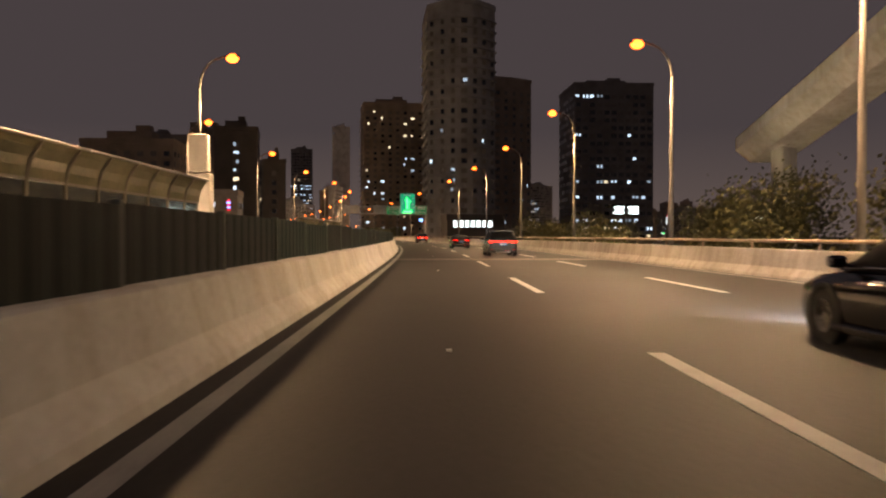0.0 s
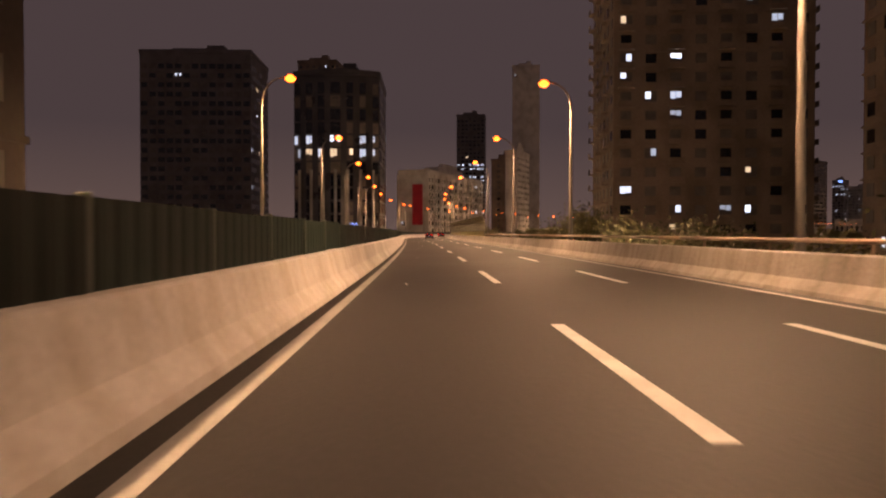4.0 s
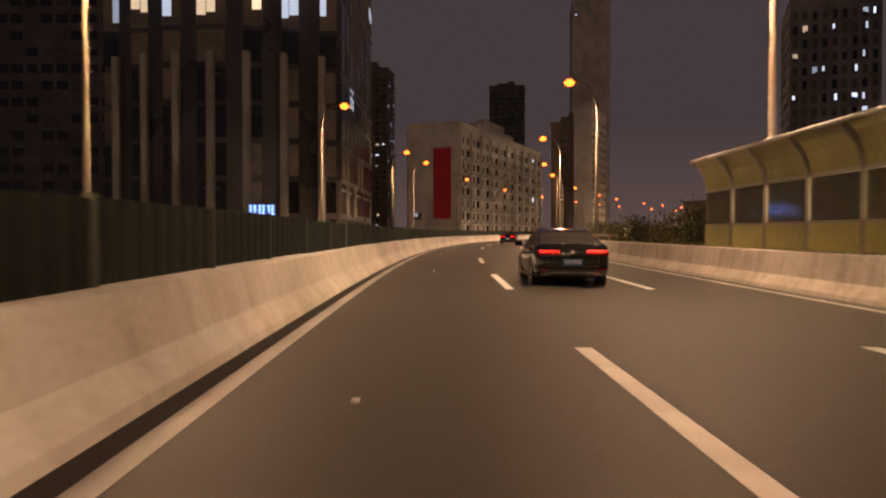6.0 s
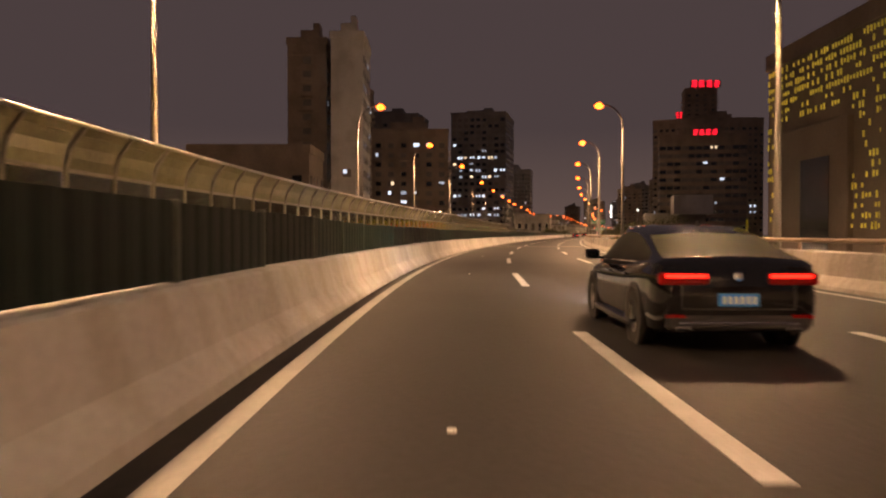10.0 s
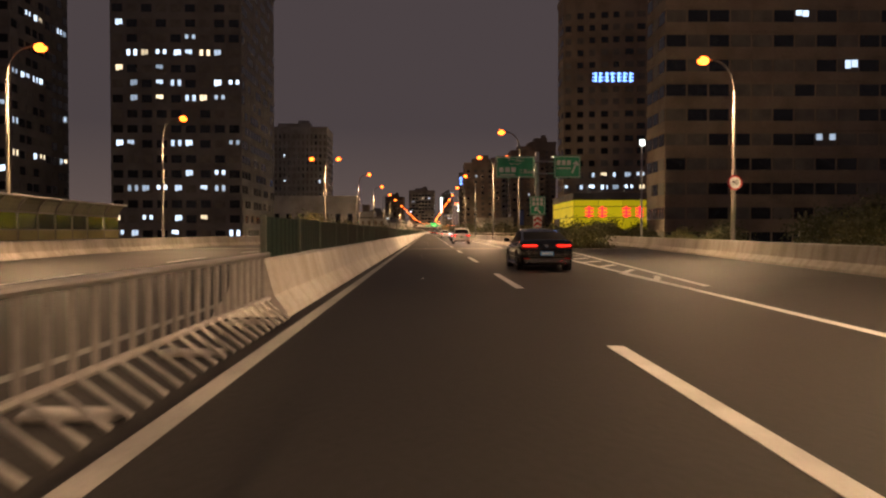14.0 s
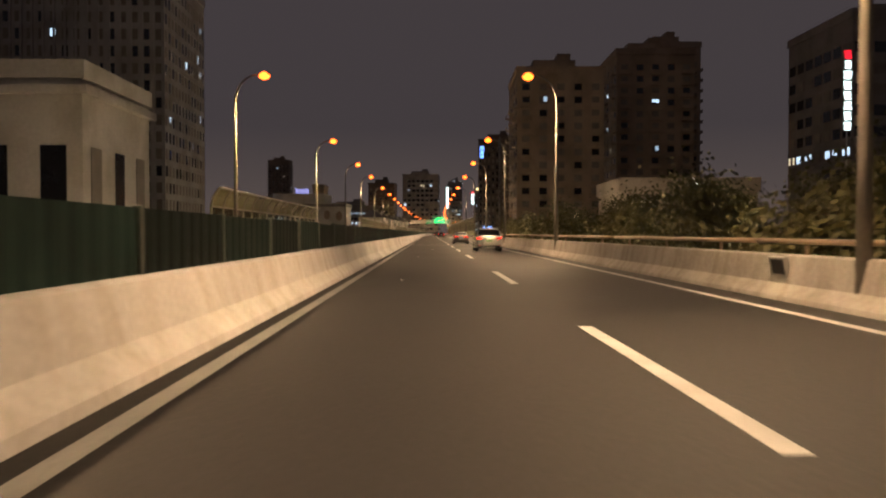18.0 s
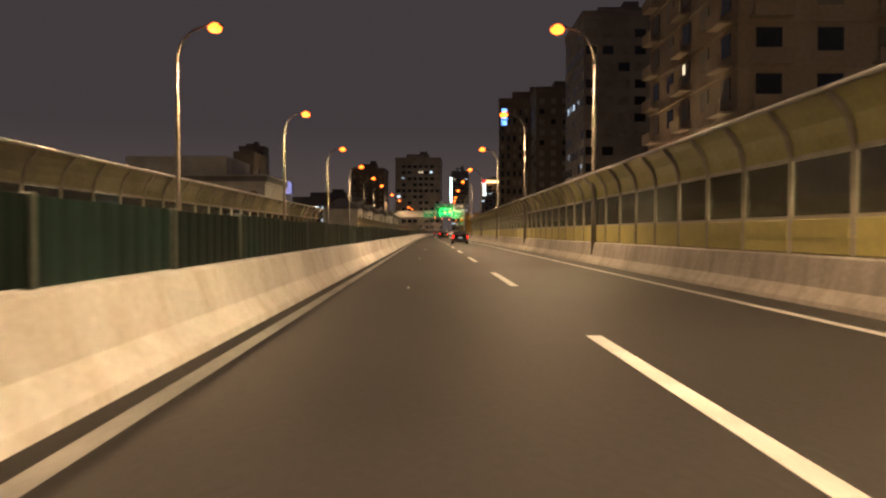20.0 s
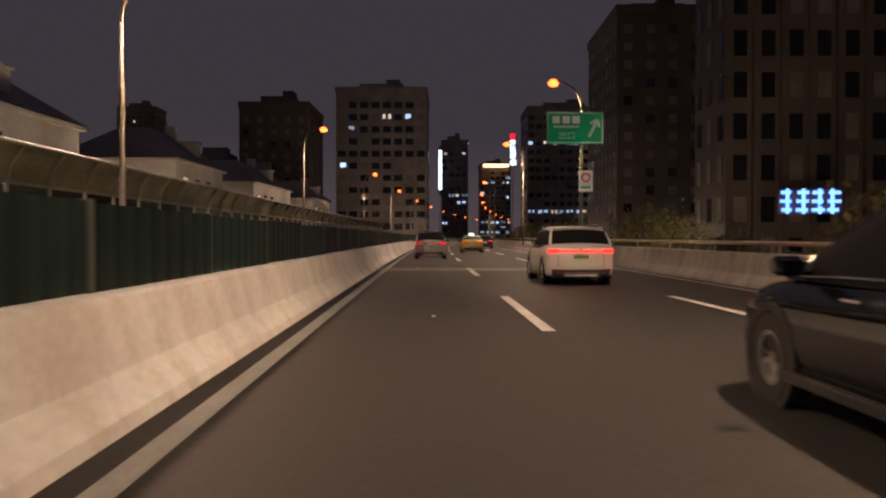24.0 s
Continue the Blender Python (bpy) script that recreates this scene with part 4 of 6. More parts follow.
stroke(bd, [(1.0, -0.5), (1.45, 0.2)], 0.05, led_yellow, "light_bar")
bars(bd, 0.0, 1.35, 1.1, 0.3, 3, sign_white)
bars(bd, -1.5, 0.9, 1.1, 0.26, 4, sign_white)
for i in range(4):
    bars(bd, -2.25, -0.1 - i * 0.33, 0.26, 0.24, 1, sign_white)
    bars(bd, 2.2, 1.0 - i * 0.33, 0.26, 0.24, 1, sign_white)
    bars(bd, 1.7, -0.2 - i * 0.33, 0.26, 0.24, 1, sign_white)
bd = sign_board("warning_sign", "yellow and green warning board on a lamp post", 1522.75, 8.2, 9.1, 2.75, 4.5, sign_green)
b = bmesh.new()
box(b, -0.38, 0.38, -0.045, -0.034, -0.1, 0.5)
part("yellow_field", b, sign_yellow, bd)
b = bmesh.new()
box(b, -0.38, 0.38, -0.045, -0.034, 0.52, 0.8)
part("white_field", b, sign_white, bd)
for z in (0.3, 0.08):
    b = bmesh.new()
    box(b, -0.28, 0.28, -0.052, -0.046, z - 0.06, z + 0.06)
    part("letter_bar", b, sign_red, bd)
bars(bd, 0, -0.35, 0.5, 0.16, 2, sign_white)
bars(bd, 0, -0.62, 0.5, 0.16, 2, sign_white)
# exit board on a lamp post near the end
bd = sign_board("guide_sign", "green exit sign with a white arrow on a lamp post", 1628.25, 7.4, 10.3, 5.83, 7.45, sign_green)
bars(bd, -0.45, 0.4, 1.5, 0.36, 3, sign_white)
bars(bd, -0.45, 0.05, 1.3, 0.12, 9, sign_white)
word(bd, "出口", -0.4, -0.42, 0.42, sign_white)
stroke(bd, [(0.7, -0.45), (1.1, 0.35)], 0.15, sign_white)
stroke(bd, [(0.75, 0.22), (1.12, 0.4), (1.22, 0.05)], 0.13, sign_white)
bd = sign_board("limit_plate", "small pale plate with a red ringed number", 1628.25, 9.05, 9.75, 3.44, 4.5, sign_white, border=False)
b = bmesh.new()
disc(b, 0.16, 0.24, -0.045, -0.034, 20, cz=0.18)
o = part("red_ring", b, sign_red, bd)
o.matrix_basis = Matrix.Rotation(radians(90), 4, "Z")
bars(bd, 0, -0.32, 0.5, 0.14, 3, sign_green)


# ---------------------------------------------------------------- cars
def wheel_part(car, x, y, r, w, side):
    b = bmesh.new()
    disc(b, r * 0.62, r, -w / 2, w / 2, 28)
    wh = part("tyre", b, tyre_rubber, car, smooth=False)
    wh.matrix_basis = Matrix.Translation((x * K, y * K, r * K))
    b = bmesh.new()
    disc(b, r * 0.52, r * 0.64, -w / 2 + 0.01, w / 2 - 0.01, 28)
    disc(b, 0.0, r * 0.14, side * w * 0.30 - 0.02, side * w * 0.30 + 0.02, 12)
    for k in range(10):
        a = 6.28319 * k / 10
        m = Matrix.Rotation(a, 4, "X")
        box(b, side * w * 0.28 - 0.015, side * w * 0.28 + 0.02, -0.022, 0.022, r * 0.1, r * 0.56, m=m)
    part("rim", b, alloy, wh)


def car_thing(label, m, paint, kind="sedan", plate=None, tail="strip", L=4.85, W=1.86, H=1.46, taxi=False, headlights=True, beam=False):
    """Local +y is the way the car faces; its middle lies at the origin."""
    car = thing("car", label, "car", m, group="cars on the expressway")
    suv = kind in ("suv", "crossover")
    belt, hood = (1.02, 0.98) if suv else (0.93, 0.88)
    g = 0.20 if suv else 0.16
    r = 0.36 if suv else 0.335
    # lower body: stations from tail to nose: (y, half width, bottom, top)
    hw = W / 2
    deck = belt + (0.10 if suv else 0.10)
    st = [(-0.500, 0.80, 0.42, 0.70), (-0.494, 0.90, 0.30, deck - 0.10), (-0.475, 0.955, 0.24, deck), (-0.42, 0.985, g + 0.03, deck + 0.015), (-0.33, 1.0, g, deck), (-0.15, 1.0, g, belt + 0.03), (0.05, 1.0, g, belt), (0.20, 1.0, g, belt - 0.01), (0.27, 0.995, g, hood + 0.02), (0.38, 0.97, g, hood - 0.05), (0.45, 0.92, g + 0.02, hood - 0.14), (0.485, 0.82, 0.26, hood - 0.26), (0.50, 0.66, 0.34, hood - 0.36)]
    b = bmesh.new()
    loops = []
    for fy, fw, zb, zt in st:
        w = hw * fw
        y = fy * L
        sec = [(w * 0.86, zb), (w * 0.97, zb + 0.07), (w, zb + (zt - zb) * 0.42), (w * 0.985, zb + (zt - zb) * 0.72), (w * 0.955, zt - 0.05), (w * 0.86, zt), (w * 0.45, zt + 0.025), (0, zt + 0.035)]
        ring = sec + [(-x, z) for x, z in sec[-2::-1]]
        loops.append([b.verts.new((x, y, z)) for x, z in ring])
    k = len(loops[0])
    for p, q in zip(loops, loops[1:]):
        for j in range(k):
            b.faces.new((p[j], p[(j + 1) % k], q[(j + 1) % k], q[j]))
    b.faces.new(loops[0][::-1])
    b.faces.new(loops[-1])
    part("body", b, paint, car, smooth=True)
    # cabin: glass band and roof skin
    if kind == "crossover":
        prof = [(-0.47, belt + 0.09, 0.90), (-0.40, belt + 0.20, 0.86), (-0.30, H - 0.20, 0.79), (-0.20, H - 0.06, 0.74), (-0.08, H + 0.01, 0.72), (0.03, H, 0.72), (0.10, H - 0.10, 0.75), (0.20, belt + 0.22, 0.85), (0.28, belt + 0.0, 0.90)]
    elif suv:
        prof = [(-0.475, belt + 0.10, 0.90), (-0.455, belt + 0.28, 0.88), (-0.40, H - 0.10, 0.82), (-0.36, H - 0.02, 0.78), (-0.15, H + 0.03, 0.77), (0.05, H, 0.77), (0.10, H - 0.06, 0.78), (0.20, belt + 0.22, 0.85), (0.27, belt + 0.0, 0.90)]
    elif kind == "coupe":
        prof = [(-0.46, belt + 0.10, 0.88), (-0.36, belt + 0.22, 0.83), (-0.24, H - 0.12, 0.76), (-0.14, H - 0.02, 0.73), (-0.03, H + 0.01, 0.72), (0.05, H - 0.03, 0.73), (0.11, H - 0.12, 0.76), (0.20, belt + 0.14, 0.84), (0.26, belt - 0.01, 0.89)]
    else:
        prof = [(-0.40, belt + 0.07, 0.88), (-0.33, belt + 0.22, 0.83), (-0.24, H - 0.10, 0.76), (-0.15, H - 0.01, 0.73), (-0.03, H + 0.01, 0.72), (0.05, H - 0.03, 0.73), (0.11, H - 0.12, 0.76), (0.20, belt + 0.14, 0.84), (0.26, belt - 0.01, 0.89)]
    zr = H - 0.17
    b = bmesh.new()
    loops = []
    for fy, z, fw in prof:
        w = hw * fw
        base = belt - 0.02
        wb = hw * 0.93
        zz = max(z, base + 0.02)
        sec = [(wb, base), (wb * 0.97, base + (zz - base) * 0.3), (w * 1.02, base + (zz - base) * 0.82), (w * 0.93, zz - 0.02), (w * 0.5, zz), (0, zz + 0.01)]
        ring = sec + [(-x, q) for x, q in sec[-2::-1]]
        loops.append([b.verts.new((x, fy * L, q)) for x, q in ring])
    k = len(loops[0])
    for i, (p, q) in enumerate(zip(loops, loops[1:])):
        for j in range(k - 1):
            f = b.faces.new((p[j], p[j + 1], q[j + 1], q[j]))
            top = min(prof[i][1], prof[i + 1][1]) > zr and 2 <= j <= k - 4
            edge = j in (2, k - 4)
            pillar = (i in (0, len(prof) - 2)) and j in (0, 1, k - 3, k - 2)
            f.material_index = 0 if top or edge or pillar else 1
    cab = part("cabin", b, [paint, car_glass], car, "dark glazed cabin", smooth=True)
    # trim line under the side windows
    for sd in (-1, 1):
        b = bmesh.new()
        tube(b, [(sd * hw * 0.945, y * L, belt + 0.015 + dz) for y, dz in ((-0.30, 0.04), (-0.1, 0.03), (0.1, 0.02), (0.22, 0.0))], 0.012, 6)
        part("window_trim", b, chrome, car)
        b = bmesh.new()
        soft_box(b, -0.11, 0.11, -0.06, 0.08, -0.07, 0.08, 0.035, m=Matrix.Translation((sd * (hw + 0.10), 0.19 * L, belt + 0.09)))
        box(b, -0.06, 0.06, -0.02, 0.02, -0.015, 0.015, m=Matrix.Translation((sd * (hw - 0.03), 0.19 * L, belt + 0.04)))
        part("mirror", b, paint if not taxi else black_plastic, car)
        for y in (0.10, -0.12):
            b = bmesh.new()
            soft_box(b, -0.018, 0.018, -0.11, 0.11, -0.014, 0.014, 0.006, m=Matrix.Translation((sd * (hw * 0.995), y * L - 0.25, belt - 0.11)))
            part("door_handle", b, chrome, car)
        b = bmesh.new()
        soft_box(b, -0.03, 0.03, -0.27 * L, 0.27 * L, -0.05, 0.05, 0.02, m=Matrix.Translation((sd * (hw * 0.985), 0, g + 0.06)))
        part("sill", b, black_plastic if suv else paint, car)
        for y in (-0.295, 0.305):
            b = bmesh.new()
            disc(b, r + 0.015, r + 0.075, -0.03, 0.03, 28)
            ar = part("wheel_arch", b, black_plastic, car)
            ar.matrix_basis = Matrix.Translation((sd * (hw - 0.025) * K, y * L * K, r * K))
            wheel_part(car, sd * (hw - 0.11), y * L, r, 0.225, sd)
    # rear end
    yr = -0.5 * L
    b = bmesh.new()
    soft_box(b, -hw * 0.84, hw * 0.84, yr - 0.03, yr + 0.16, 0.26, 0.44, 0.04)
    part("rear_bumper", b, black_plastic, car)
    b = bmesh.new()
    soft_box(b, -hw * 0.70, hw * 0.70, yr - 0.045, yr - 0.02, 0.335, 0.36, 0.008)
    part("bumper_trim", b, chrome, car)
    zl = deck - 0.17 if not suv else belt - 0.08
    b = bmesh.new()
    for x in (-hw * 0.66, hw * 0.66):
        box(b, x - 0.006, x + 0.006, yr - 0.006, yr + 0.05, 0.50, zl - 0.10)
    box(b, -hw * 0.66, hw * 0.66, yr - 0.006, yr + 0.05, 0.492, 0.506)
    part("boot_seam", b, black_plastic, car)
    if kind == "crossover":
        b = bmesh.new()
        soft_box(b, -hw * 0.66, hw * 0.66, -0.05, 0.10, -0.012, 0.02, 0.008, m=Matrix.Translation((0, -0.462 * L, belt + 0.115)))
        part("boot_spoiler", b, paint, car)
        b = bmesh.new()
        soft_box(b, -hw * 0.80, hw * 0.80, yr - 0.02, yr + 0.16, 0.43, 0.56, 0.04)
        part("bumper_ledge", b, paint, car)
    elif suv:
        b = bmesh.new()
        soft_box(b, -hw * 0.72, hw * 0.72, -0.06, 0.12, -0.02, 0.03, 0.012, m=Matrix.Translation((0, -0.405 * L, H - 0.06)))
        part("roof_spoiler", b, paint, car)
        b = bmesh.new()
        soft_box(b, -hw * 0.86, hw * 0.86, yr - 0.02, yr + 0.14, 0.44, 0.50, 0.015)
        part("bumper_ledge", b, paint, car)
        b = bmesh.new()
        soft_box(b, -hw * 0.5, hw * 0.5, yr - 0.05, yr + 0.05, 0.24, 0.30, 0.015)
        part("skid_plate", b, alloy, car)
    if tail == "bar":
        b = bmesh.new()
        soft_box(b, -hw * 0.86, hw * 0.86, yr - 0.015, yr + 0.12, zl - 0.025, zl + 0.025, 0.01)
        part("tail_light_bar", b, tail_red, car)
    for sd in (-1, 1):
        b = bmesh.new()
        if tail == "strip":
            soft_box(b, 0.34, 0.80, -0.02, 0.10, -0.018, 0.022, 0.008)
            soft_box(b, 0.74, 0.86, -0.0, 0.16, -0.085, 0.02, 0.012)
        elif tail == "upright":
            m2 = Matrix.Translation((0.78, 0.02, -0.02)) @ Matrix.Rotation(radians(-14), 4, "Y")
            soft_box(b, -0.055, 0.055, -0.03, 0.14, -0.15, 0.12, 0.015, m=m2)
        elif tail == "hook":
            soft_box(b, 0.50, 0.84, -0.02, 0.10, 0.045, 0.075, 0.008)
            soft_box(b, 0.79, 0.85, -0.01, 0.16, -0.075, 0.06, 0.012)
            soft_box(b, 0.60, 0.84, -0.02, 0.10, -0.085, -0.055, 0.008)
        elif tail == "bar":
            soft_box(b, 0.60, 0.88, -0.0, 0.18, -0.05, 0.05, 0.015)
        else:
            for z in (-0.042, 0.042):
                soft_box(b, 0.50, 0.70, -0.02, 0.12, z - 0.009, z + 0.009, 0.004)
                m2 = Matrix.Translation((0.70, 0, z)) @ Matrix.Rotation(radians(14 if z > 0 else -14), 4, "Y")
                soft_box(b, 0.0, 0.15, -0.02, 0.12, -0.009, 0.009, 0.004, m=m2)
            soft_box(b, 0.845, 0.875, 0.0, 0.20, -0.05, 0.05, 0.01)
        for v in b.verts:
            v.co.x *= sd * hw / 0.93
            v.co += Vector((0, yr, zl))
        lit = part("tail_light", b, tail_red, car, "glowing red tail light")
        x0, x1, z0, z1 = {"strip": (0.32, 0.87, -0.095, 0.04), "hook": (0.48, 0.86, -0.10, 0.09), "wide": (0.47, 0.87, -0.07, 0.07)}.get(tail, (0, 0, 0, 0))
        if x1:
            b = bmesh.new()
            soft_box(b, x0, x1, -0.012, 0.12, z0, z1, 0.02)
            for v in b.verts:
                v.co.x *= sd * hw / 0.93
                v.co += Vector((0, yr, zl))
            part("lamp_housing", b, tail_dark, lit)
        b = bmesh.new()
        soft_box(b, 0.58, 0.80, -0.0, 0.06, -0.02, 0.02, 0.008)
        for v in b.verts:
            v.co.x *= sd * hw / 0.93
            v.co += Vector((0, yr - 0.03, 0.42))
        part("reflector", b, tail_dark, car)
        b = bmesh.new()
        soft_box(b, 0.40, 0.66, -0.10, 0.05, -0.05, 0.05, 0.02)
        for v in b.verts:
            v.co.x *= sd * hw / 0.93
            v.co += Vector((0, 0.482 * L, hood - 0.24))
        part("head_light", b, head_white if headlights else glass_dark, car)
        if not suv:
            b = bmesh.new()
            soft_box(b, 0.50, 0.70, -0.06, 0.06, -0.03, 0.03, 0.02)
            for v in b.verts:
                v.co.x *= sd
                v.co += Vector((0, yr + 0.02, 0.29))
            part("exhaust_tip", b, chrome, car)
    zp = 0.70 if not suv else 0.78
    if kind == "coupe":
        zp = 0.60
    if plate:
        b = bmesh.new()
        soft_box(b, -0.22, 0.22, yr - 0.03, yr + 0.03, zp - 0.07, zp + 0.07, 0.006)
        pl = part("number_plate", b, plate, car)
        b = bmesh.new()
        for i in range(6):
            x = -0.165 + i * 0.066
            box(b, x - 0.02, x + 0.02, yr - 0.036, yr - 0.031, zp - 0.042, zp + 0.042)
        part("plate_lettering", b, sign_white if plate is plate_blue else black_plastic, pl)
    b = bmesh.new()
    soft_box(b, -0.05, 0.05, yr - 0.025, yr + 0.02, zl - 0.05, zl + 0.05, 0.02)
    part("badge", b, chrome, car)
    if kind == "coupe" or kind == "sedan":
        b = bmesh.new()
        soft_box(b, -0.012, 0.012, -0.10, 0.05, 0.0, 0.07, 0.006, m=Matrix.Translation((0, -0.19 * L, H - 0.03)))
        part("roof_fin", b, black_plastic, car)
    if kind == "suv":
        for sd in (-1, 1):
            b = bmesh.new()
            tube(b, [(sd * hw * 0.70, y * L, H + dz) for y, dz in ((-0.34, -0.01), (-0.30, 0.06), (0.0, 0.07), (0.06, 0.0))], 0.02, 6)
            part("roof_rail", b, chrome, car)
    if taxi:
        b = bmesh.new()
        soft_box(b, -0.22, 0.22, -0.08, 0.08, 0.0, 0.16, 0.03, m=Matrix.Translation((0, 0.0, H + 0.01)))
        part("roof_light", b, GLOW["white"], car, "lit taxi roof light")
    if beam:
        ld = bpy.data.lights.new("headlight_beam", "SPOT")
        ld.energy, ld.color, ld.spot_size, ld.spot_blend, ld.shadow_soft_size = 900.0, (0.85, 0.92, 1.0), radians(62), 0.5, 0.1
        lo = new("headlight_beam", ld)
        lo.matrix_basis = m @ Matrix.Translation((0, (0.5 * L + 0.12) * K, 0.66 * K)) @ Matrix.Rotation(radians(84), 4, "X")
    return car


def on_road(s, u, turn=0.0):
    return at_road(s, u, 0.0, turn) @ Matrix.Scale(0.88, 4)


# A few moving cars are repeated, each set at several spots it reaches.
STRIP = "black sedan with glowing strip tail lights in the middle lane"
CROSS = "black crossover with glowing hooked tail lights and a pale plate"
car_thing("black sedan with glowing strip tail lights and a blue plate", on_road(708.6, 4.15), PAINT["black"], "coupe", plate_blue, "strip", L=4.86, W=1.87, H=1.45, beam=True)
car_thing("dark sedan with alloy wheels and lit headlights", on_road(7.3, 6.65), PAINT["black"], "sedan", plate_blue, "strip", beam=True)
car_thing("dark sport utility car with a full-width red tail bar", on_road(264.0, 6.6), PAINT["dark"], "suv", plate_blue, "bar", L=4.7, W=1.9, H=1.66)
car_thing("dark sedan with red tail lights", on_road(272.5, 4.9), PAINT["black"], "sedan", plate_blue, "strip")
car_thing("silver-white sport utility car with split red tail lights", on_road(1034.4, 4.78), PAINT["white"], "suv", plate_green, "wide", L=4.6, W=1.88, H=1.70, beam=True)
car_thing("black luxury saloon with upright red tail lights", on_road(1427.5, 4.95), PAINT["black"], "sedan", plate_blue, "upright", L=5.1, W=1.9, H=1.45)
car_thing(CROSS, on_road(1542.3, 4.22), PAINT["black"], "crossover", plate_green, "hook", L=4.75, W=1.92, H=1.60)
car_thing("white sport utility car with a full-width red tail bar", on_road(1609.6, 5.2), PAINT["white"], "suv", plate_green, "bar", L=4.7, W=1.9, H=1.62)
car_thing("grey sport utility car with small red tail lights", on_road(1631.5, 1.6), PAINT["silver"], "suv", plate_green, "wide", L=4.6, W=1.88, H=1.66)
car_thing("yellow taxi with a lit roof sign", on_road(1649.0, 4.6), PAINT["taxi"], "sedan", plate_blue, "wide", taxi=True)
car_thing("dark sedan with red tail lights", on_road(1669.0, 6.6), PAINT["dark"], "sedan", plate_blue, "strip")
car_thing("black sedan with a wide alloy wheel beside the lane", on_road(73.4, 5.38), PAINT["black"], "sedan", plate_blue, "strip", beam=True)
# added repeats of the one black sedan above
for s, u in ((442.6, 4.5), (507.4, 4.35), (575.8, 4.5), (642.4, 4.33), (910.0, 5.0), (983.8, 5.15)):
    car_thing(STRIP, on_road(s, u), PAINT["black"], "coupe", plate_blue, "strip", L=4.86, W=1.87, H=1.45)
car_thing("black sedan with red tail lights ahead of the white car", on_road(1057.5, 5.2), PAINT["black"], "sedan", plate_blue, "strip")
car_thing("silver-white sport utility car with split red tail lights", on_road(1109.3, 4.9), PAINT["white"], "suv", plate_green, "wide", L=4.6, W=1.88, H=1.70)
car_thing("white sport utility car with small red tail lights", on_road(1186.3, 5.4), PAINT["white"], "suv", plate_green, "wide", L=4.6, W=1.88, H=1.66)
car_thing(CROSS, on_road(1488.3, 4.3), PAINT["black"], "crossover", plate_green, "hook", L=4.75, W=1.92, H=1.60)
car_thing("white crossover with a full-width red tail bar", on_road(1506.8, 4.65), PAINT["white"], "suv", plate_green, "bar", L=4.7, W=1.9, H=1.60)
car_thing("white sedan with red tail lights in the outer lane", on_road(1495.6, 7.4), PAINT["white"], "sedan", plate_blue, "wide")
car_thing("black crossover with dusty alloy wheels", on_road(1592.8, 4.75), PAINT["black"], "crossover", plate_green, "hook", L=4.75, W=1.92, H=1.60, headlights=False)
# added repeats of the dark car with the tail bar
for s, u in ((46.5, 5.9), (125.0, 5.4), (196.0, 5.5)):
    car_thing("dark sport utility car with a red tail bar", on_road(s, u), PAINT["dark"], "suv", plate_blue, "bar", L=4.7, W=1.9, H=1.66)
car_thing("silver sport utility car with small red tail lights", on_road(1266.0, 5.6), PAINT["silver"], "suv", plate_green, "wide", L=4.6, W=1.88, H=1.66)
car_thing("white crossover with a full-width red tail bar", on_road(1557.0, 4.45), PAINT["white"], "suv", plate_green, "bar", L=4.7, W=1.9, H=1.60)
car_thing("silver sedan with red tail lights in the outer lane", on_road(1559.3, 6.5), PAINT["silver"], "sedan", plate_blue, "strip")
car_thing("silver sedan with red tail lights", on_road(1300, 5.2), PAINT["silver"], "sedan", plate_blue, "strip")


# ---------------------------------------------------------------- trees
def tree_meshes(seed, h, spread, leaves):
    r = random.Random(seed)
    b = bmesh.new()
    tube(b, [(0, 0, 0), (0.05, 0.02, h * 0.25), (-0.05, 0.08, h * 0.5), (0.02, 0, h * 0.8)], [0.22, 0.18, 0.12, 0.04], 8)
    tips = []
    for k in range(9):
        a = k * 2.4 + r.random()
        z = h * (0.38 + 0.05 * k)
        d = spread * (0.9 - 0.06 * k) * (0.7 + 0.5 * r.random())
        tip = (math.cos(a) * d, math.sin(a) * d, z + h * 0.16)
        tube(b, [(0, 0, z), (tip[0] * 0.5, tip[1] * 0.5, z + h * 0.10), tip], [0.08, 0.05, 0.02], 5)
        tips.append(tip)
    tips.append((0, 0, h * 0.86))
    trunk = finish(b)
    vs, fs = [], []
    for i in range(leaves):
        t = tips[i % len(tips)]
        q = Vector((r.gauss(0, 1), r.gauss(0, 1), r.gauss(0, 0.75))) * spread * 0.27
        c = Vector(t) + q
        n = Vector((r.uniform(-1, 1), r.uniform(-1, 1), r.uniform(-0.2, 1))).normalized()
        a = n.orthogonal().normalized() * (0.09 + 0.07 * r.random())
        d = n.cross(a).normalized() * (0.055 + 0.04 * r.random())
        k = len(vs)
        vs += [(c + a) * K, (c + d) * K, (c - a) * K, (c - d) * K]
        fs.append((k, k + 1, k + 2, k + 3))
    me = bpy.data.meshes.new("leaves")
    me.from_pydata([tuple(v) for v in vs], [], fs)
    return trunk, me


KINDS = [tree_meshes(3, 11.5, 2.6, 5200), tree_meshes(8, 10.5, 2.3, 4400), tree_meshes(21, 13.5, 3.2, 8000), tree_meshes(34, 14.2, 3.3, 9000)]


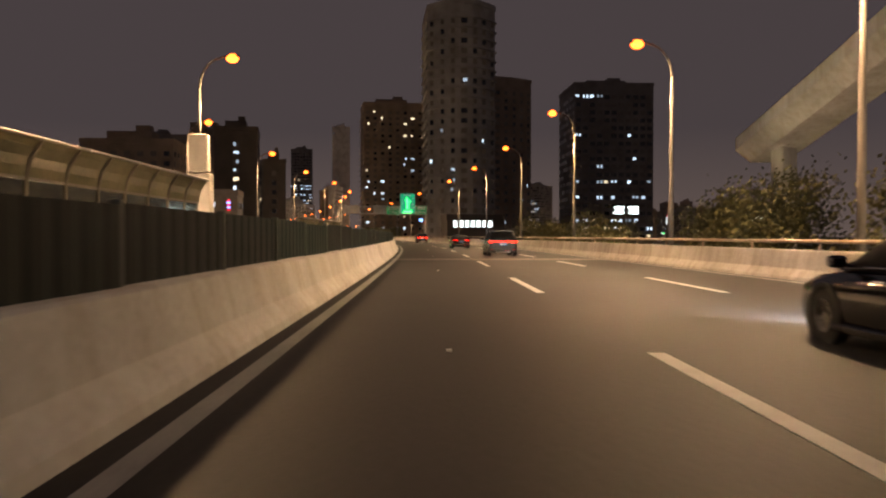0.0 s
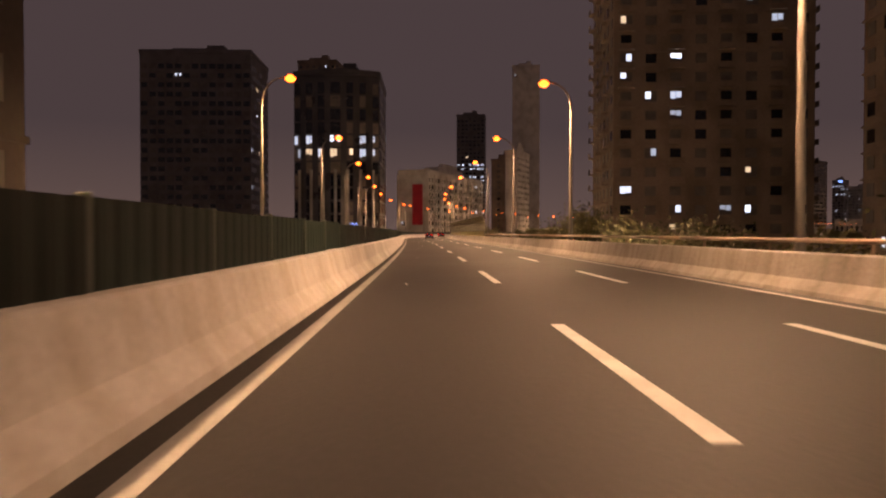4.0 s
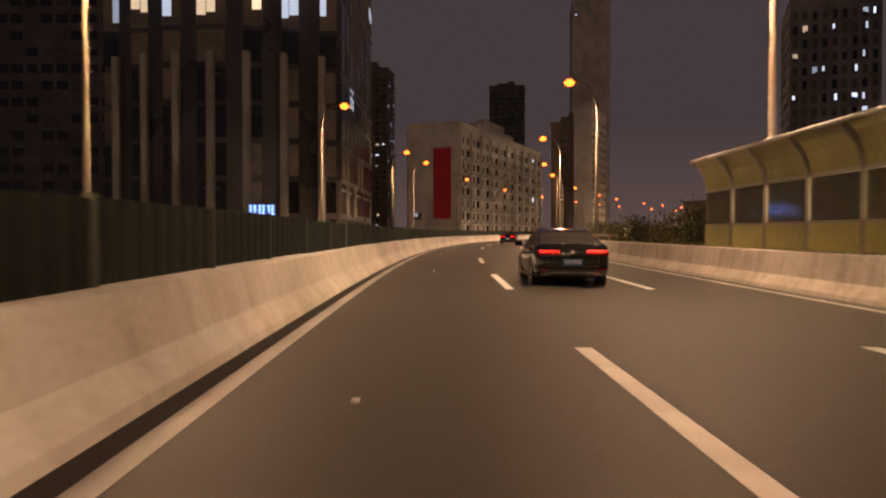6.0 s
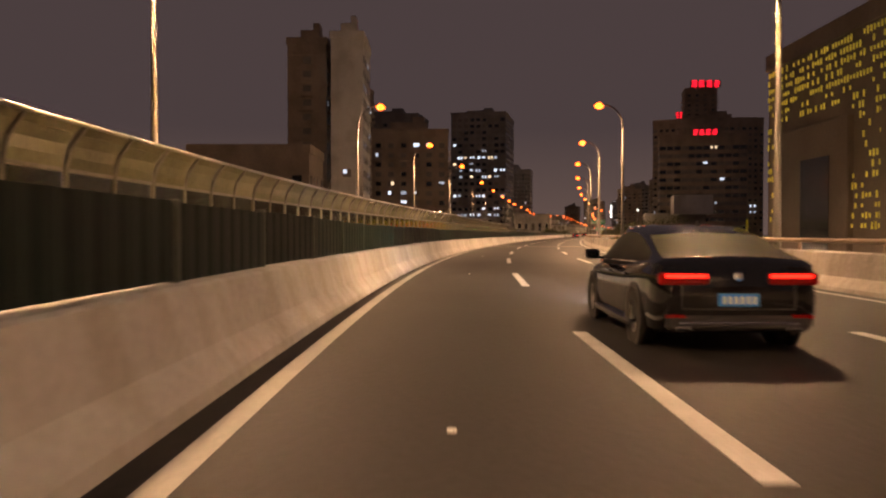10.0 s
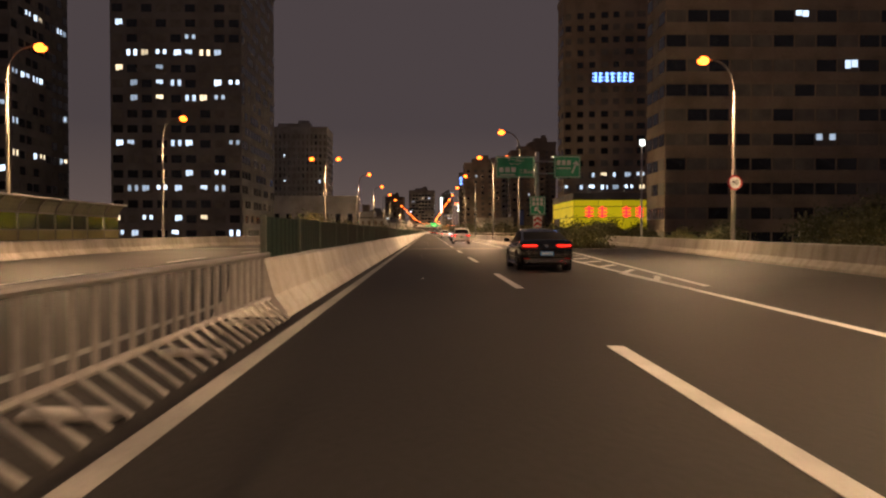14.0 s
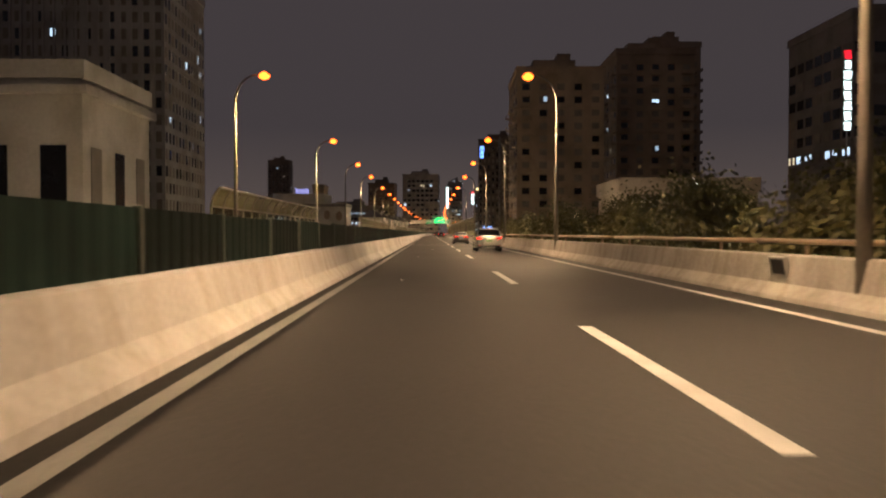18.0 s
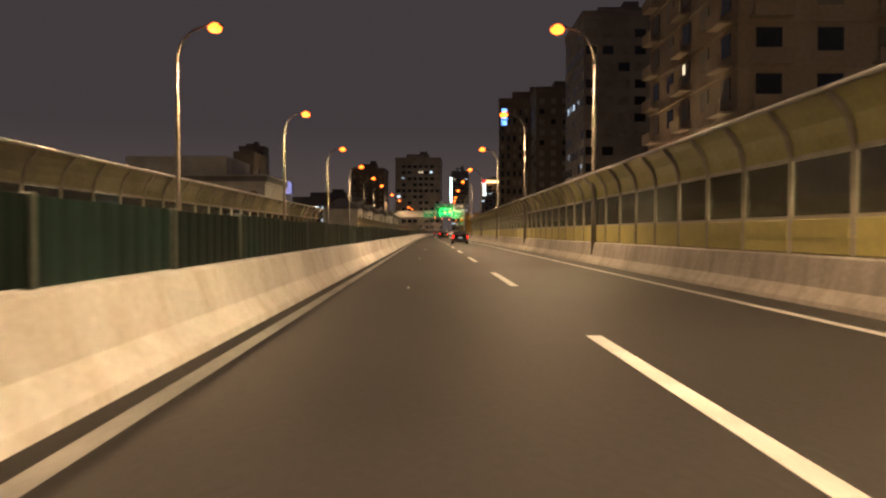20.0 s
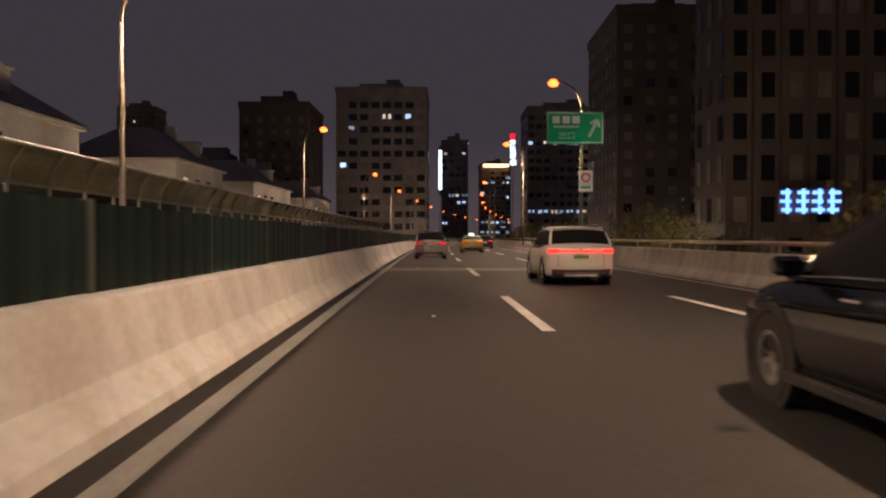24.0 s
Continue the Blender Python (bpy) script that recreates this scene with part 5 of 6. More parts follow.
def tree(s, u, kind, label="dark leafy roadside tree", z=-9.0, size=1.0):
    t = thing("tree", label, "tree", at_road(s, u, z, (s * 37) % 360) @ Matrix.Scale(size, 4), group="roadside trees")
    part("trunk", KINDS[kind][0], bark, t)
    part("crown", KINDS[kind][1], leaf_lamplit if kind == 3 else leaf, t)


trng = random.Random(4)
for sa, sb, ua, ub, step, side in ((60, 140, 14, 20, 9, 1), (300, 366, 13, 17, 9, 1), (1022, 1110, 12.5, 15, 8, 1), (1130, 1320, 11, 14.5, 6.5, 1), (460, 640, 13, 17, 11, 1), (800, 940, 16.5, 21, 7, 1), (1560, 1640, 12, 15, 9, 1), (1050, 1240, -14, -12, 8, -1), (985, 1110, 27, 33, 5, 1), (1640, 1720, 13, 17, 8, 1)):
    s = sa
    while s < sb:
        tree(s, trng.uniform(ua, ub), trng.randrange(2), size=trng.uniform(0.86, 1.08))
        s += step * trng.uniform(0.8, 1.25)
# the lamp light on these crowns is put into their leaf colour
for s, u in ((1556, 13.0), (1563, 14.5), (1571, 13.2)):
    tree(s, u, 3, "leafy tree with orange lamp light painted into its leaves", size=1.05)
for s, u in ((1236, 15.0), (1243, 17.5), (1250, 14.5), (1258, 18.0), (1266, 15.5), (1276, 17.0), (1288, 15.0)):
    tree(s, u, 2, "dark tall leafy tree beside the parapet", size=0.94)
for s, u in ((262, 19.0), (270, 21.0), (278, 18.5), (285, 16.5), (292, 17.5), (300, 15.5)):
    tree(s, u, int(s) % 2, "dark leafy tree below the apartment towers", size=1.08 + 0.01 * (int(s) % 7))
for s, u in ((18, 17.0), (26, 19.0), (36, 18.0), (48, 20.0)):
    tree(s, u, 2, "dark tree under the curved flyover", size=0.95)

# ---------------------------------------------------------------- buildings
_win_cache = {}


def window_mesh(w, h, mat, panes=2, kind=0):
    """A window with frame and mullions in the xz plane, facing -y; kind tells which panes are curtained or blacked out."""
    key = (round(w, 2), round(h, 2), mat.name, panes, kind)
    if key not in _win_cache:
        b = bmesh.new()
        t = 0.07
        xs = [-w / 2 - t, -w / 2]
        for k in range(1, panes):
            xs += [-w / 2 + w * k / panes - 0.03, -w / 2 + w * k / panes + 0.03]
        xs += [w / 2, w / 2 + t]
        zs = [-t, 0, h, h + t]
        grid = [[b.verts.new((x, -0.08, z)) for z in zs] for x in xs]
        for i in range(len(xs) - 1):
            for j in range(3):
                quad = (grid[i][j], grid[i + 1][j], grid[i + 1][j + 1], grid[i][j + 1])
                if i % 2 and j == 1:
                    deep = [b.verts.new((v.co.x, -0.03, v.co.z)) for v in quad]
                    b.faces.new(deep).material_index = 1 if kind == 0 or (i // 2 + kind) % 3 else 2
                    if kind and (i // 2 + kind) % 3:
                        x0, x1 = deep[0].co.x, deep[1].co.x
                        drop = h * (0.35, 0.55, 0.25, 0.45)[(kind + i) % 4]
                        b.faces.new([b.verts.new((x, -0.036, z)) for x, z in ((x0, 0.0), (x1, 0.0), (x1, drop), (x0, drop))]).material_index = 2
                    for q in range(4):
                        b.faces.new((quad[q], quad[(q + 1) % 4], deep[(q + 1) % 4], deep[q]))
                else:
                    b.faces.new(quad)
        n = len(xs) - 1
        rim = [grid[0][0], grid[n][0], grid[n][3], grid[0][3]]
        edge = [grid[i][0] for i in range(n + 1)] + [grid[n][j] for j in (1, 2, 3)] + [grid[i][3] for i in range(n - 1, -1, -1)] + [grid[0][j] for j in (2, 1)]
        back = [b.verts.new((v.co.x, 0.03, v.co.z)) for v in edge]
        for q in range(len(edge)):
            b.faces.new((edge[q], edge[(q + 1) % len(edge)], back[(q + 1) % len(edge)], back[q]))
        me = finish(b)
        me.materials.append(WALLS["dark"])
        me.materials.append(mat)
        me.materials.append(curtain if kind else glass_dark)
        _win_cache[key] = me
    return _win_cache[key]


STYLES = {  # wall, bay, storey, window width, window height
    "office": ("dark", 3.2, 3.7, 2.5, 1.9),
    "flats": ("brown", 3.6, 3.0, 1.7, 1.5),
    "slab": ("pale", 3.4, 3.0, 1.6, 1.5),
    "blank": ("umber", 3.6, 3.4, 1.6, 1.7),
    "stair": ("umber", 4.0, 3.2, 1.9, 1.6),
    "low": ("beige", 3.2, 3.3, 1.9, 1.7),
    "stone": ("brown", 3.6, 3.4, 1.9, 1.7),
    "drum": ("grey", 3.0, 3.3, 2.0, 1.6),
    "ribbon": ("pale", 3.0, 3.6, 2.86, 1.7),
    "fins": ("grey", 2.1, 3.4, 1.1, 2.1),
    "bands": ("brown", 3.0, 3.6, 2.86, 1.7),
    "fins_dark": ("umber", 2.1, 3.4, 1.1, 2.1),
    "glass": ("glass", 2.6, 3.8, 2.3, 3.0),
    "ring": ("glass", 3.0, 3.6, 2.72, 3.0),
    "plain": ("pale", 0, 0, 0, 0),
    "openings": ("pale", 4.6, 9.0, 2.2, 5.5),
    "arches": ("beige", 4.2, 6.0, 2.4, 4.0),
    "wing": ("dark", 0, 0, 0, 0),
    "painted": ("pale", 0, 0, 0, 0),
    "lattice": ("umber", 0, 0, 0, 0),
    "yellow": ("dark", 0, 0, 0, 0),
    "rounded": ("brown", 3.0, 3.4, 2.4, 1.6),
    "hotel": ("pale", 3.7, 3.05, 1.9, 1.7),
}
BASE = -9.0
_count = [0]


def building(name, label, x, y, yaw, w, d, h, style, lit):
    """A block whose front (local -y) looks back along the road."""
    _count[0] += 1
    r = random.Random(100 + _count[0])
    wall_key, bay, storey, ww, wh = STYLES[style]
    b_ob = thing(name, label, "building", Matrix.Translation((x * K, y * K, BASE * K)) @ Matrix.Rotation(radians(yaw), 4, "Z"))
    H = h - BASE
    wall = WALLS[wall_key]
    # one skin with storey bands and a parapet
    far = style in ("office", "flats", "slab", "stone", "ribbon", "bands", "fins", "fins_dark", "glass", "hotel", "low", "blank", "stair", "ring", "rounded", "drum")
    levels = [(0.0, 0.0)]
    if far and storey:
        z, k = storey, 0
        gap = 1 if style in ("flats", "ribbon", "bands", "hotel", "stone", "drum") else 3
        o = 0.55 if style == "drum" else 0.22 if style in ("stone", "ribbon") else 0.12
        while z < H - 2:
            if k % gap == 0:
                levels += [(z - 0.14, 0.0), (z - 0.14, o), (z + 0.14, o), (z + 0.14, 0.0)]
            z, k = z + storey, k + 1
    levels += [(H - 0.9, 0.0), (H - 0.9, 0.25), (H + 0.7, 0.25), (H + 0.7, -0.2), (H, -0.2)]
    round_front = name in ("curved_tower",) or style in ("ring", "stone", "drum")
    bulge = w * 0.36 if style == "drum" else min(w * 0.16, d * 0.45)
    bm = bmesh.new()
    prev = None
    for z, o in levels:
        if round_front:
            ring = [(-w / 2 - o + (w + 2 * o) * i / 8, -d / 2 - o - bulge * (1 - (i / 4 - 1) ** 2)) for i in range(9)] + [(w / 2 + o, d / 2 + o), (-w / 2 - o, d / 2 + o)]
        else:
            ring = [(-w / 2 - o, -d / 2 - o), (w / 2 + o, -d / 2 - o), (w / 2 + o, d / 2 + o), (-w / 2 - o, d / 2 + o)]
        row = [bm.verts.new((px, py, z)) for px, py in ring]
        if prev:
            for j in range(len(row)):
                bm.faces.new((prev[j], prev[(j + 1) % len(row)], row[(j + 1) % len(row)], row[j]))
        prev = row
    bm.faces.new(prev)
    part("wall", bm, wall, b_ob)
    # roof house and tank
    if H > 30:
        bm = bmesh.new()
        box(bm, -w * 0.28, w * 0.22, -d * 0.2, d * 0.25, H, H + 3.6)
        box(bm, w * 0.02, w * 0.18, -d * 0.1, d * 0.15, H + 3.6, H + 5.6)
        part("roof_house", bm, wall, b_ob)
    if style in ("fins", "fins_dark"):
        n = int(w / bay)
        for i in range(n + 1):
            bm = bmesh.new()
            box(bm, -w / 2 + i * w / n - 0.2, -w / 2 + i * w / n + 0.2, -d / 2 - 0.5, -d / 2, 0, H - 1.5)
            part("fin", bm, wall, b_ob)
    if style == "ring":
        for i in range(7):
            cx = -w / 2 + w * (i + 0.5) / 7
            y = -d / 2 - bulge * (1 - (2 * cx / w) ** 2)
            bm = bmesh.new()
            soft_box(bm, cx - 0.35, cx + 0.35, y - 0.75, y + 0.3, 0, H - 26.5, 0.12)
            part("column", bm, WALLS["grey"], b_ob)
    # windows on the front and on both flanks
    faces = [(w, d, 0.0), (d, w, 90.0), (d, w, -90.0)]
    dark = bmesh.new()
    made = 0
    for fi, (fw, off, turn) in enumerate(faces):
        if not bay:
            break
        nb, ns = max(1, int((fw - 1.0) / bay)), max(1, int((H - 2.0) / storey))
        rot = Matrix.Rotation(radians(turn), 4, "Z") @ Matrix.Translation((0, -off / 2, 0))
        blank_end = style in ("slab", "hotel") and fi == 0
        row_lit = {}
        for j in range(ns):
            z = j * storey + storey * 0.35
            run = r.random() < lit * 1.6
            for i in range(nb):
                cx = -fw / 2 + (i + 0.5) * fw / nb
                bowed = bulge * (1 - (2 * cx / fw) ** 2) if round_front and fi == 0 else 0.0
                on = False
                if style == "ribbon":
                    on = run and r.random() < 0.22
                elif style == "office":
                    on = run and r.random() < 0.62 or r.random() < lit * 0.12
                elif style == "stair":
                    on = fi == 0 and i == nb // 2 and H - 34 < z
                elif style == "ring":
                    on = fi == 0 and H - 26 < z < H - 18 and r.random() < 0.8 or r.random() < 0.03
                elif style == "rounded":
                    on = fi == 0 and 20 < z < 28 and r.random() < 0.7
                else:
                    on = r.random() < lit
                if blank_end and not (i == 0 and on):
                    continue
                if z < 8 and fi == 0 and H > 20:
                    on = False
                if on and made < 42:
                    made += 1
                    mat = LIT["cool"] if r.random() < (0.86 if style != "flats" else 0.62) else LIT["warm"]
                    ob = part("window", window_mesh(ww, wh, mat, 2 if ww < 2 else 3, 1 + made % 5), mat, b_ob, "lit window")
                    ob.matrix_basis = Matrix.Translation((0, 0, 0)) @ (Matrix.Rotation(radians(turn), 4, "Z") @ Matrix.Translation((cx * K, (-off / 2 - bowed - 0.02) * K, z * K)))
                elif style != "stair" or fi:
                    v = [dark.verts.new(rot @ Vector((cx + px, -0.06 - bowed, z + pz))) for px, pz in ((-ww / 2, 0), (ww / 2, 0), (ww / 2, wh), (-ww / 2, wh))]
                    u = [dark.verts.new(rot @ Vector((cx + px, 0.01 - bowed * 0.97, z + pz))) for px, pz in ((-ww / 2, 0), (ww / 2, 0), (ww / 2, wh), (-ww / 2, wh))]
                    dark.faces.new(v).material_index = 1 if r.random() < (0.66 if style in ("flats", "stone", "slab", "fins", "blank", "drum") else 0.4) else 0
                    for q in range(4):
                        dark.faces.new((v[q], u[q], u[(q + 1) % 4], v[(q + 1) % 4]))
    if len(dark.verts):
        tagged(part("unlit_glazing", dark, [glass_dark, curtain], b_ob, "unlit windows"), kind="stuff")
    else:
        dark.free()
    if style in ("flats", "hotel"):
        bal = bmesh.new()
        for fi, (fw, off, turn) in enumerate(faces):
            if style == "hotel" and fi == 0:
                continue
            rot = Matrix.Rotation(radians(turn), 4, "Z")
            nb = max(1, int((fw - 1.0) / bay))
            for i in range(0, nb, 2 if style == "flats" else 1):
                cx = -fw / 2 + (i + 0.5) * fw / nb
                for j in range(1, int((H - 3) / storey)):
                    z = j * storey + 0.1
                    box(bal, cx - 1.3, cx + 1.3, -off / 2 - 1.0, -off / 2, z, z + 0.14, m=rot)
                    box(bal, cx - 1.3, cx + 1.3, -off / 2 - 1.0, -off / 2 - 0.92, z + 0.14, z + 0.95, m=rot)
        tagged(part("balcony_work", bal, WALLS["brown"] if style == "flats" else WALLS["grey"], b_ob), kind="stuff")
    if style == "hotel":
        for sd in (-1, 1):
            for i in range(0, 11):
                y = -d / 2 + d * i / 10
                bm = bmesh.new()
                soft_box(bm, sd * (w / 2 + 0.30) - 0.32, sd * (w / 2 + 0.30) + 0.32, y - 0.45, y + 0.45, 0, H - 1.2, 0.06)
                part("pilaster", bm, wall, b_ob)
    if style == "openings":
        bm = bmesh.new()
        box(bm, -w / 2 - 0.6, w / 2 + 0.6, -d / 2 - 0.6, d / 2 + 0.6, H - 2.2, H - 1.4)
        part("cornice", bm, wall, b_ob)
    if style == "arches":
        n = int(w / bay)
        for i in range(n):
            bm = bmesh.new()
            cx = -w / 2 + (i + 0.5) * w / n
            pts = [(cx + 1.3 * math.cos(a), H - 3.2 + 1.3 * math.sin(a)) for a in np.linspace(0, math.pi, 12)]
            tube(bm, [(px, -d / 2 - 0.1, pz) for px, pz in pts], 0.22, 6)
            part("arch_moulding", bm, WALLS["pale"], b_ob)
    if style == "painted":
        for i in range(6):
            bm = bmesh.new()
            cx = -w / 2 + 2.0 + i * (w - 4) / 5
            bmesh.ops.create_circle(bm, cap_ends=True, segments=9, radius=1.0 + 0.5 * r.random(), matrix=Matrix.Translation((cx, -d / 2 - 0.03, H - 3.4 + r.uniform(-0.4, 0.4))) @ Matrix.Rotation(radians(90), 4, "X") @ Matrix.Diagonal((0.8, 1.2, 1, 1)))
            part("painted_shape", bm, WALLS["brown"], b_ob)
        bm = bmesh.new()
        box(bm, -w / 2 - 0.4, w / 2 + 0.4, -d / 2 - 0.4, d / 2 + 0.4, H - 0.5, H + 0.4)
        part("eaves_board", bm, WALLS["dark"], b_ob)
        bm = bmesh.new()
        box(bm, -w / 2, w / 2 - 7, -d / 2 + 1, d / 2, H + 0.4, H + 4.0)
        part("upper_storey", bm, WALLS["pale"], b_ob)
    if style == "wing":
        bm = bmesh.new()
        soft_box(bm, -w / 2 - 1.6, w / 2 + 1.6, -d / 2 - 2.2, d / 2, H - 4.2, H + 0.8, 0.08)
        part("upper_wing", bm, WALLS["pale"], b_ob, "pale cantilevered wing")
    if style == "lattice":
        grid = bmesh.new()
        for fi, (fw, off, turn) in enumerate(faces):
            rot = Matrix.Rotation(radians(turn), 4, "Z")
            if fi == 0:
                continue
            nx, nz = int(fw / 0.5), int((H - 10) / 0.8)
            for i in range(nx):
                for j in range(nz):
                    side = abs((i + 0.5) / nx - 0.5)
                    if r.random() < 0.35 or (j > 7 and 0.06 < side < 0.40) or (j > 5 and r.random() < 0.4):
                        continue
                    cx, cz = -fw / 2 + (i + 0.5 + 0.25 * (j % 2)) * fw / nx, H - 0.6 - j * 0.8
                    k = r.uniform(0.14, 0.30)
                    box(grid, cx - 0.045, cx + 0.045, -off / 2 - 0.16, -off / 2 - 0.04, cz - k, cz + k, m=rot)
        for fw, off, turn in faces[1:]:
            rot = Matrix.Rotation(radians(turn), 4, "Z")
            for a, e, z1, depth in ((-0.40, -0.06, H - 7.6, 0.5), (0.06, 0.40, H - 7.2, 0.4)):
                bm = bmesh.new()
                soft_box(bm, a * fw, e * fw, -off / 2 - depth, -off / 2 + 0.1, 0, z1, 0.08, m=rot)
                part("porch_wall", bm, WALLS["umber"], b_ob)
                bm = bmesh.new()
                soft_box(bm, (a + 0.12) * fw, (e - 0.08) * fw, -off / 2 - depth - 0.05, -off / 2 - depth + 0.1, 8.0, z1 - 3.0, 0.03, m=rot)
                part("window_pane", bm, glass_dark, b_ob)
        for z in (H - 9.0, H - 17.0):
            bm = bmesh.new()
            soft_box(bm, -w / 2 - 0.3, -w / 2 + 5.5, -d / 2 - 0.7, -d / 2 + 0.1, z, z + 0.5, 0.06)
            part("ledge", bm, WALLS["umber"], b_ob)
        for i in range(4):
            bm = bmesh.new()
            x = -w / 2 + 0.5 + i * 0.8
            for zz in (0.0, 0.5, 1.0, 1.5):
                box(bm, x, x + 0.6, -d / 2 - 0.28, -d / 2 - 0.18, H - 3.6 + zz, H - 3.45 + zz)
            box(bm, x + 0.22, x + 0.36, -d / 2 - 0.30, -d / 2 - 0.19, H - 3.7, H - 1.7)
            part("letter_bar", bm, GLOW["red"], b_ob, "glowing red sign bars")
        tagged(part("light_slats", grid, GLOW["slats"], b_ob, "small glowing yellow slats"), kind="stuff")
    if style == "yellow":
        # floodlit wall, no lamp itself: the panels' emission stands in for the floodlight
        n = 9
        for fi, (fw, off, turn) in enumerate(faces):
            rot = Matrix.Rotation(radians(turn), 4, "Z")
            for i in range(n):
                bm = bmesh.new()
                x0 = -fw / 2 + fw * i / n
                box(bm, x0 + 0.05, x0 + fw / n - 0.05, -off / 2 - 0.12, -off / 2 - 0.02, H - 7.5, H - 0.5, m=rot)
                part("lit_panel", bm, GLOW["yellow"], b_ob, "yellow wall panel with floodlight put in as glow")
        for fw, off, turn in faces:
            rot = Matrix.Rotation(radians(turn), 4, "Z")
            for z in (H - 2.4, H - 4.9):
                bm = bmesh.new()
                box(bm, -fw / 2, fw / 2, -off / 2 - 0.2, -off / 2 - 0.13, z, z + 0.14, m=rot)
                part("trim_band", bm, WALLS["brown"], b_ob)
        for i, cx in enumerate((2.5, 5.5, 11.0, 14.0)):
            bm = bmesh.new()
            x = -w / 2 + cx
            for k in range(3):
                box(bm, x, x + 1.9, -d / 2 - 0.26, -d / 2 - 0.21, H - 4.6 + k * 0.8, H - 4.3 + k * 0.8)
            box(bm, x + 0.7, x + 1.1, -d / 2 - 0.29, -d / 2 - 0.22, H - 4.9, H - 2.3)
            part("letter_bar", bm, GLOW["red"], b_ob)
        rot = Matrix.Rotation(radians(-90), 4, "Z")
        for i in range(6):
            bm = bmesh.new()
            box(bm, -d / 2 + 2 + i * 1.7, -d / 2 + 3.5 + i * 1.7, -w / 2 - 0.24, -w / 2 - 0.14, H - 7.2, H - 4.9, m=rot)
            part("window_pane", bm, glass_dark, b_ob)
    return b_ob


building("office_tower", "dark office tower with rows of lit white windows", 218.4, 340.0, -17.7, 38.2, 35, 73.5, "office", 0.16)
building("apartment_tower", "brown apartment tower with rounded balconies and few lit windows", 107.1, 262.0, -16.0, 23.0, 26, 78.5, "drum", 0.07)
building("apartment_tower", "dark apartment tower with a few lit windows", 136.5, 420.1, -17.7, 25.9, 30, 70.3, "flats", 0.12)
building("office_tower", "dark slab tower with one lit stairwell column", 36.3, 309.2, -10.0, 15.5, 22, 40.6, "stair", 0.0)
building("office_tower", "dark brown stepped tower beside the stairwell tower", 48.2, 298.0, -9.5, 8.2, 18, 28.2, "blank", 0.0)
building("low_house", "pale low building with a vertical neon sign", 21.0, 232.0, -13.0, 13.6, 14, 13.2, "low", 0.35)
building("apartment_house", "dark old apartment house with a few lit windows", 0.1, 264.0, -16.0, 27.0, 18, 29.6, "flats", 0.08)
building("shop_building", "low shop building carrying a white lit sign", 91.0, 211.0, -13.0, 16.5, 12, 6.5, "blank", 0.0)
building("apartment_block", "brown apartment block with stone bands facing the road", 150.6, 345.1, -10.7, 42.3, 40, 70.9, "stone", 0.04)
building("apartment_tower", "dark tower with scattered lit windows", 127.8, 405.4, -12.0, 31.2, 26, 69.5, "flats", 0.1)
building("office_block", "wide dark curved office block with a ring of white lit windows", 69.2, 510.8, -7.2, 23.6, 30, 44.9, "ring", 0.05)
building("office_block", "dark office block with a few lit windows", 14.9, 617.9, -6.8, 43.7, 35, 73.1, "office", 0.05)
building("office_tower", "tall tower with yellowish lit floors", 198.3, 1009.1, -14.0, 26.0, 25, 110.0, "office", 0.3)
building("tower_block", "pale tall tower block with lit floors", 196.1, 793.6, -13.8, 17.7, 28, 110.0, "slab", 0.06)
building("apartment_tower", "dark apartment tower with one lit window column", 61.2, 769.5, -13.8, 23.5, 24, 104.3, "flats", 0.1)
building("apartment_tower", "dark apartment tower with a few lit windows", 91.1, 867.6, -13.8, 23.3, 20, 91.9, "flats", 0.1)
building("office_tower", "grey tower with vertical fins and lit windows", 202.6, 607.6, -25, 20.0, 25, 58.0, "fins", 0.2)
building("office_block", "pale office block with dark ribbon windows", 219.8, 641.1, -35, 24.0, 13, 25.5, "ribbon", 0.02)
building("slab_tower", "pale slab tower with a blank end wall", 167.5, 698.3, -28.8, 6.5, 26, 44.6, "slab", 0.025)
building("slab_tower", "dark slab tower beside the pale one", 162.9, 710.0, -28.8, 8.2, 24, 41.1, "flats", 0.025)
building("apartment_tower", "pale apartment tower with a blank end wall", 287.0, 803.8, -42.9, 6.7, 16, 42.6, "slab", 0.1)
building("apartment_tower", "brown apartment tower with a rooftop box", 283.0, 812.3, -42.9, 8.2, 18, 41.9, "flats", 0.08)
building("apartment_block", "low dark apartment block with a few lit windows", 259.9, 796.0, -42.9, 21.6, 16, 16.4, "flats", 0.05)
building("apartment_tower", "brown apartment tower with small lit windows", 352.4, 860.3, -43.0, 23.9, 20, 33.4, "flats", 0.14)
building("hall_building", "hall with a glowing yellow lattice facade", 256.9, 679.5, -42.8, 18.4, 38, 18.4, "lattice", 0.0)
building("apartment_tower", "dark tower block with white lit windows", 419.1, 986.2, -54.2, 19.3, 20, 73.1, "flats", 0.08)
building("office_tower", "dark tower with lit rows below its roof", 481.3, 1029.4, -53.3, 38.2, 30, 69.3, "office", 0.12)
building("office_tower", "dark tower with many white lit windows", 529.2, 1000.1, -54.0, 32.0, 43, 71.1, "office", 0.3)
building("office_tower", "tall dark tower with a red lit roof sign", 638.3, 918.7, -53.9, 18.8, 20, 90.0, "flats", 0.03)
building("curved_tower", "dark brown rounded tower with a blue lit sign", 611.5, 898.5, -55.0, 60.7, 10, 66.7, "rounded", 0.0)
building("office_block", "brown office block with horizontal window bands", 516.9, 848.9, -55.2, 37.8, 10, 45.3, "bands", 0.02)
